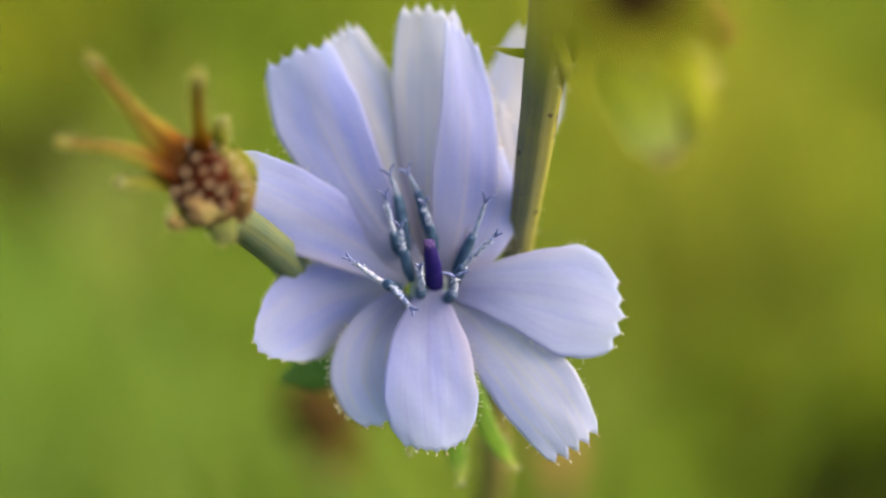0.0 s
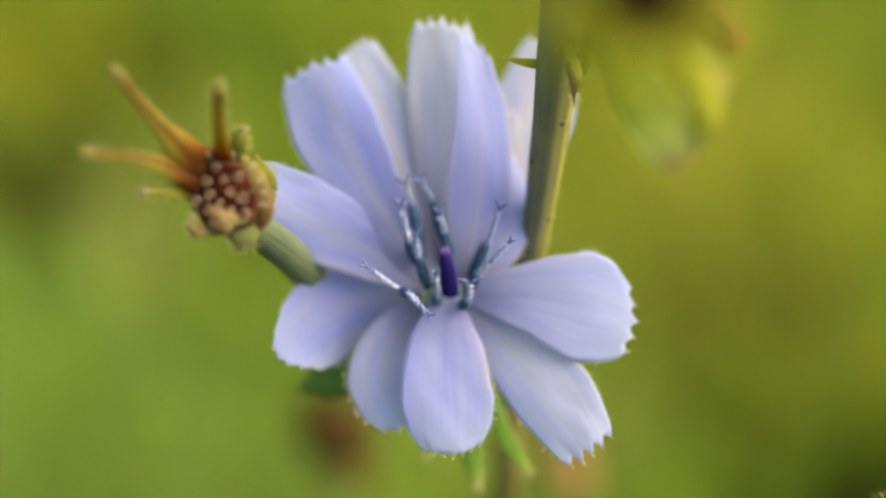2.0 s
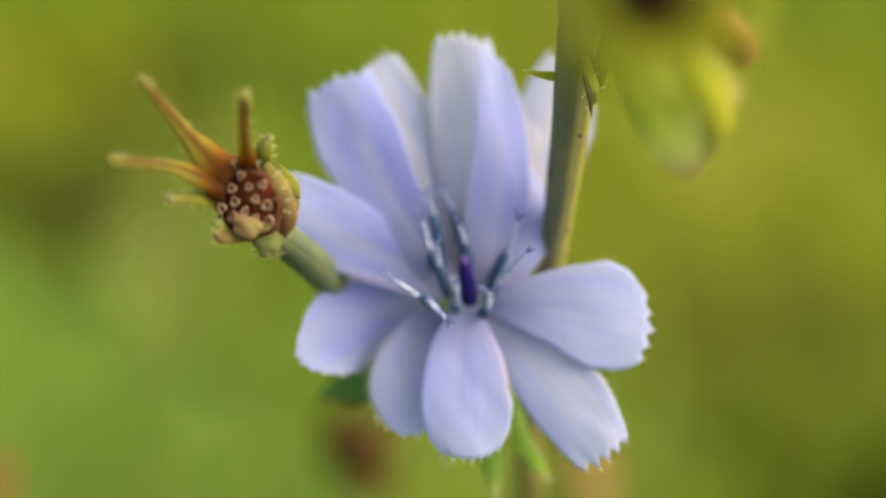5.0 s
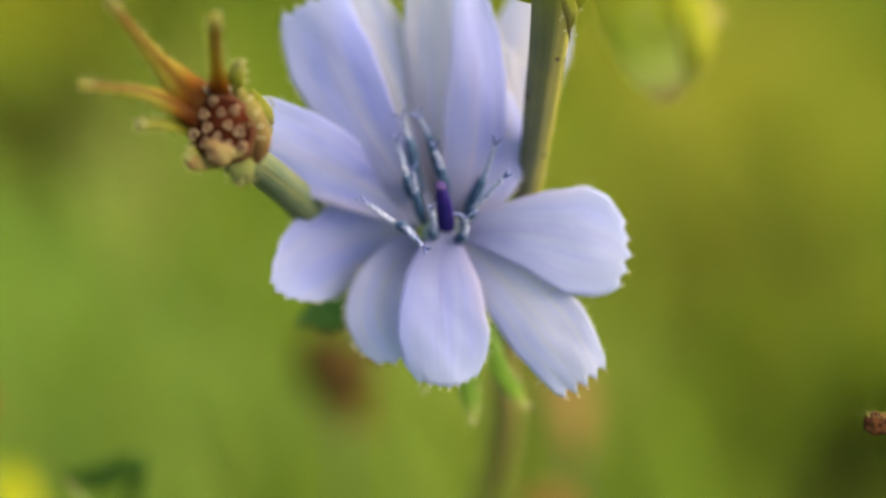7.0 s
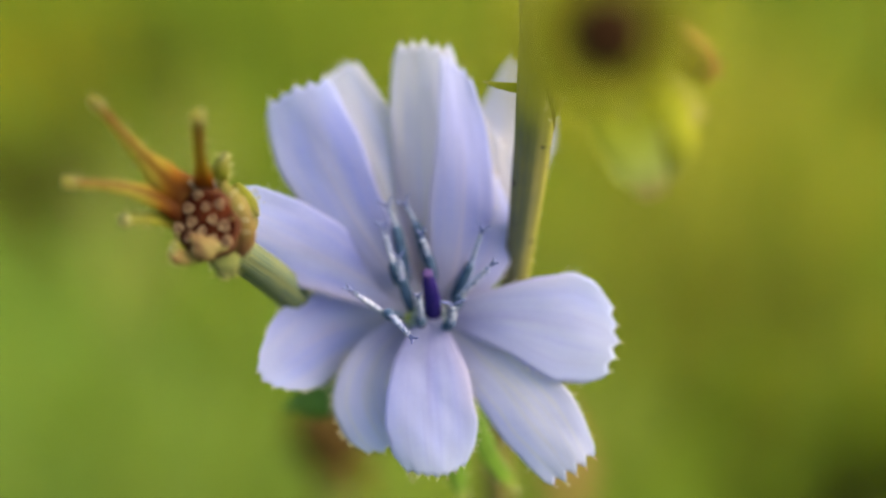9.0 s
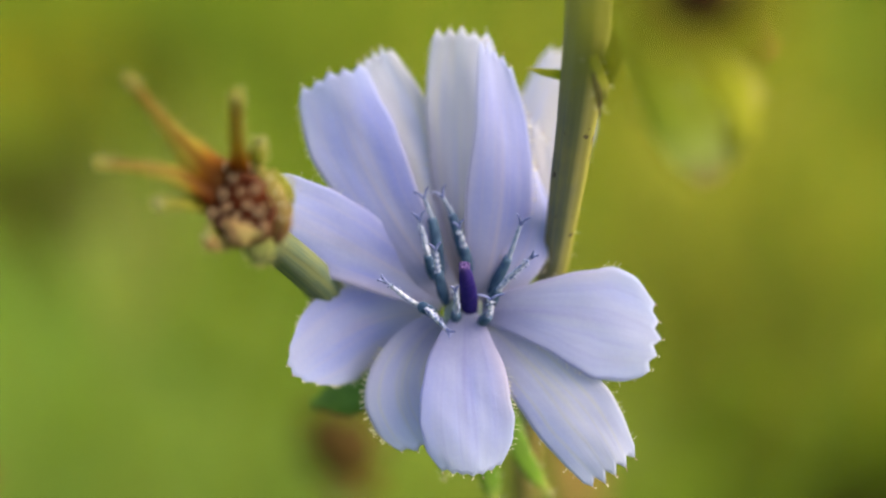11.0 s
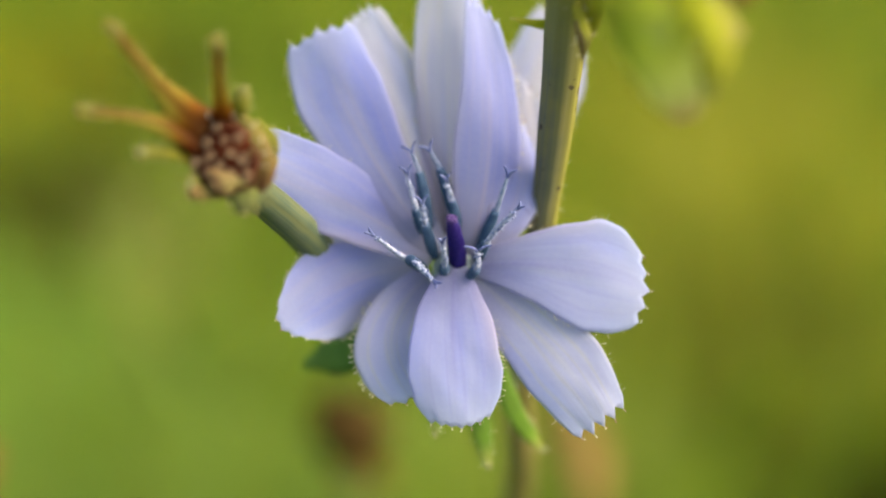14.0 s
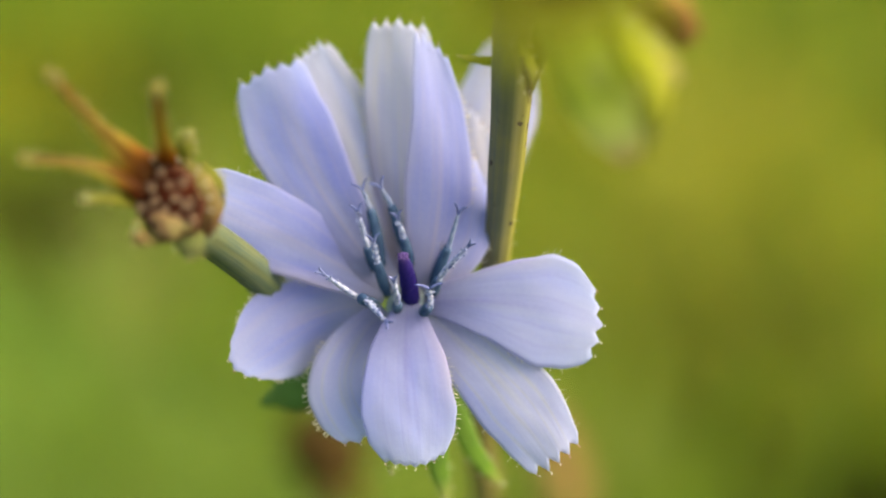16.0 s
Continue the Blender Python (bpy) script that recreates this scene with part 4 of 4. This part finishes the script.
# spent head close to the lens, on a stalk that bends down from the stem's top
b = Build()
b.tube([spot(8.2, 56, 45), spot(9.0, 52, 70), spot(9.6, 38, 85), spot(9.8, 24, 89)], [1.3, 1.3, 1.2, 1.4], 14, steps=40)
b.make("side_stalk", [PEDUNCLE], plant)
arms = []
for i in range(13):
    a = 2 * math.pi * i / 13 + 0.2
    ca, sa = math.cos(a), math.sin(a)
    arms.append((((9.8 + 1.8 * ca, 19.7 + 1.8 * sa, 90), (9.8 + 4.4 * ca, 19.7 + 4.4 * sa, 92), (9.8 + 6.0 * ca, 19.7 + 6.0 * sa, 92 + 1.5 * math.sin(3 * a))), [1.5, 1.9, 1.5, 0.4], 0.0, BRACT_OLIVE))
seed_head(plant, (9.8, 19.7, 91), (0, -0.05, 1.0), 1.1, arms, "spent brown head ringed with yellow-green bracts", 6, False, PITTED_DARK, OLIVE_CUP)


# ---- other plants ----
def dry_weed(place, foot, size, label):
    """A thin stalk from the ground with one dark dried head."""
    top = spot(*place)
    ob = root("dried_weed", (foot[0], foot[1], 0.0), label, "weed")
    bd = Build()
    bd.tube([Vector((foot[0], foot[1], -0.01)), Vector((foot[0] * 0.6 + top.x * 0.4, foot[1] * 0.6 + top.y * 0.4, top.z * 0.45)), top - UP * 0.004], [1.6, 1.3, 1.0], 10, steps=30)
    bd.make("stem", [PEDUNCLE], ob)
    rg = random.Random(int(place[0] * 10) + 99)
    bd = Build()
    bd.ball(top, 0.0036 * size, 0, 14)
    body = bd.make("seed_head", [UMBER], ob, "dark brown dried seed head")
    for i in range(46):
        d = Vector((rg.gauss(0, 1), rg.gauss(0, 1), rg.gauss(0, 1))).normalized()
        p = top + d * 0.003 * size
        bd = Build()
        bd.tube([p, p + d * 0.0012 * size, p + (d + Vector((rg.uniform(-0.4, 0.4), rg.uniform(-0.4, 0.4), 0.3))) * 0.0022 * size], [0.7 * size, 0.5 * size, 0.12 * size], 6, 0, flat=0.5, steps=6)
        bd.make("bract", [rg.choice((DRY_BROWN, UMBER, UMBER))], body)
    for k in range(3):
        p, d = top - UP * 0.003 * size, RIGHT * (0.8 * k - 0.3) + OUT * (0.5 - k % 2)
        bd = Build()
        bd.tube([p, p + d * 0.0016 * size - UP * 0.0008 * size, p + d * 0.003 * size - UP * 0.0026 * size], [0.6 * size, 0.8 * size, 0.3 * size], 8, 0, flat=0.3, face=OUT, steps=10)
        bd.make("bract", [RUST_LEAF], body)
    return ob


def withered_leaf(name, path, widths, mat, label):
    """A hanging or standing leaf blade on a thin stalk that starts in the ground."""
    foot = spot(*path[-1])
    foot.z = 0.0
    ob = root(name, foot, label, "leaf")
    bd = Build()
    bd.tube([spot(*q) for q in path], widths, 12, flat=0.15, face=OUT, steps=26)
    bd.make("leaf_blade", [mat], ob)
    bd = Build()
    end = spot(*path[-1])
    bd.tube([end, Vector((end.x, end.y + 0.01, end.z * 0.5)), Vector((end.x, end.y + 0.03, -0.01))], [widths[-1] * 0.8, 1.2, 1.4], 8, steps=20)
    bd.make("leaf_stalk", [PEDUNCLE], ob)
    return ob


withered_leaf("withered_leaf", ((29.0, -34, -260), (31.5, -44, -260), (35.0, -55, -260), (36.0, -68, -260)), [2.5, 5.0, 5.0, 1.0], BEIGE, "withered pinkish beige leaf on a dry stalk")
withered_leaf("withered_leaf", ((14.0, -54, -120), (18.0, -52.6, -120), (23.0, -53.5, -120), (25.0, -64, -120)), [1.0, 2.6, 2.6, 1.2], RUST_LEAF, "curled orange-brown dead leaf")
withered_leaf("broad_leaf", ((-52.5, -35.5, -45), (-47.6, -35.6, -45), (-42.0, -33.8, -45), (-46.0, -44, -48)), [0.5, 1.9, 1.3, 0.5], DARK_LEAF, "dark green broad leaf in the grass")
withered_leaf("yellow_leaf", ((-91.0, -52, -150), (-87.0, -58, -150), (-86.0, -72, -150)), [2.5, 5.0, 3.0], BRACT_YELLOW, "yellow-green leaf in the grass")
withered_leaf("withered_leaf", ((-97.0, -34, -150), (-94.5, -38, -150), (-95.0, -48, -150)), [1.2, 2.8, 1.0], ORANGE_DRY, "orange-brown dead leaf on a stalk")

# a thin green tendril in front of the dark leaf
tendril = root("grass_stalk", (-0.047, 0.02, 0.0), "thin bright green grass stalk with a curled tip", "grass")
b = Build()
b.tube([Vector((-0.035, 0.02, -0.01)), spot(-36, -320, -190), spot(-37, -120, -66), spot(-38, -66, -34), spot(-39.2, -46, -23), spot(-41.2, -37.6, -20), spot(-43.6, -34.3, -20), spot(-45.4, -32.7, -20), spot(-46.4, -31.2, -20)], [0.7, 0.6, 0.5, 0.4, 0.35, 0.3, 0.28, 0.22, 0.12], 8, steps=90)
b.make("stalk", [BUD_GREEN], tendril)
dry_weed((-23.6, -37.2, -194), (-0.03, 0.30), 2.25, "dried weed with a round dark brown head")


def small_weed(place, foot):
    """A thin stalk with a small brown head whose bracts carry rows of stalked yellow glands."""
    top = spot(*place)
    ob = root("dried_weed", (foot[0], foot[1], 0.0), "dried weed with a small brown head fringed with yellow glands", "weed")
    bd = Build()
    bd.tube([Vector((foot[0], foot[1], -0.01)), Vector((foot[0] * 0.7 + top.x * 0.3, foot[1], top.z * 0.6)), Vector((foot[0] * 0.35 + top.x * 0.65, foot[1], top.z * 0.93)), top + RIGHT * 0.0062 - UP * 0.004], [1.2, 1.0, 0.9, 0.9], 10, steps=30)
    bd.make("stem", [STRAW], ob)
    rg = random.Random(41)
    mid = top + RIGHT * 0.0062 - UP * 0.0006
    bd = Build()
    bd.tube([mid - UP * 0.0042, mid - UP * 0.0024, mid, mid + UP * 0.0016], [1.0, 2.2, 2.7, 2.0], 18, 0, ribs=7, rib=0.1, steps=14)
    head_ob = bd.make("seed_head", [DRY_BROWN], ob, "dark brown dried seed head")
    glands = Build()
    # one long bract stretches sideways; the others stand round the cup
    reach = [mid - RIGHT * 0.0016 - UP * 0.0004, top + RIGHT * 0.0022 - UP * 0.0003, top, top - RIGHT * 0.0016 + UP * 0.0001]
    bd = Build()
    bd.tube(reach, [1.25, 1.05, 1.2, 1.0, 1.2, 0.7], 21, 0, ribs=5, rib=0.13, flat=0.75, face=OUT, steps=26)
    bd.make("bract", [RUSSET], head_ob, "thick red-brown bract with a blunt end")
    line = curve(reach, 60)
    for _ in range(60):
        i = rg.randrange(8, 59)
        up = (UP * rg.uniform(0.6, 1.0) + OUT * rg.uniform(-0.6, 0.7) - RIGHT * (0.8 if i > 54 else 0.2) * rg.random()).normalized()
        p = line[i] + up * 0.00085
        q = p + (up + RIGHT * rg.uniform(-0.5, 0.2)).normalized() * rg.uniform(0.0003, 0.0008)
        glands.hair(p, q, 0.00004)
        glands.ball(q, rg.uniform(0.00004, 0.00007), 0, 6)
    for k in range(6):
        a = 2 * math.pi * k / 6 + 0.5
        d = RIGHT * math.cos(a) + OUT * math.sin(a)
        foot_, end_ = mid + d * 0.0020 - UP * 0.002, mid + d * 0.0032 + UP * 0.0026
        bd = Build()
        bd.tube([foot_, mid + d * 0.0032, end_], [0.9, 1.3, 0.6], 10, 0, flat=0.5, face=d, steps=10)
        for _ in range(9):
            p = foot_.lerp(end_, rg.uniform(0.3, 1.0)) + d * 0.0006
            q = p + (d * rg.uniform(0.1, 0.9) + UP * rg.uniform(0.1, 1.0) + RIGHT * rg.uniform(-0.4, 0.4)).normalized() * rg.uniform(0.0003, 0.0007)
            glands.hair(p, q, 0.00004)
            glands.ball(q, 0.00009, 0, 6)
        bd.make("bract", [RUSSET], head_ob)
    tagged(glands.make("gland_hairs", [GLAND], head_ob, "stalked yellow gland hairs"), kind="stuff")
    return ob


weed = small_weed((45.2, -20.9, 12), (0.16, -0.01))


def motions():
    # the small weed leans a little in the breeze; metres to the right and away at its top, 0.69 m above its foot
    rows = []
    for t, dx, dy in ((0, 0.001, -0.002), (0.5, -0.0008, -0.0008), (1, 0.004, 0.0), (1.5, 0.0004, 0.002), (2, 0.0002, 0.0), (2.5, -0.0005, -0.001), (3, 0.0002, -0.004), (4, 0.0, -0.002),
                      (6.5, 0.0011, 0.002), (7, 0.0002, 0.002), (7.5, 0.0012, -0.001), (8, 0.0001, 0.0), (8.7, 0.002, -0.002), (10.8, 0.006, -0.008), (11.5, 0.009, -0.012), (13, 0.006, -0.008), (14.5, 0.004, -0.006), (16, 0.006, -0.008)):
        rows.append((t, pose(0.16, -0.01, 0.0, -math.degrees(dy / 0.69), math.degrees(dx / 0.69), 0)))
    walk(weed, rows)


motions()
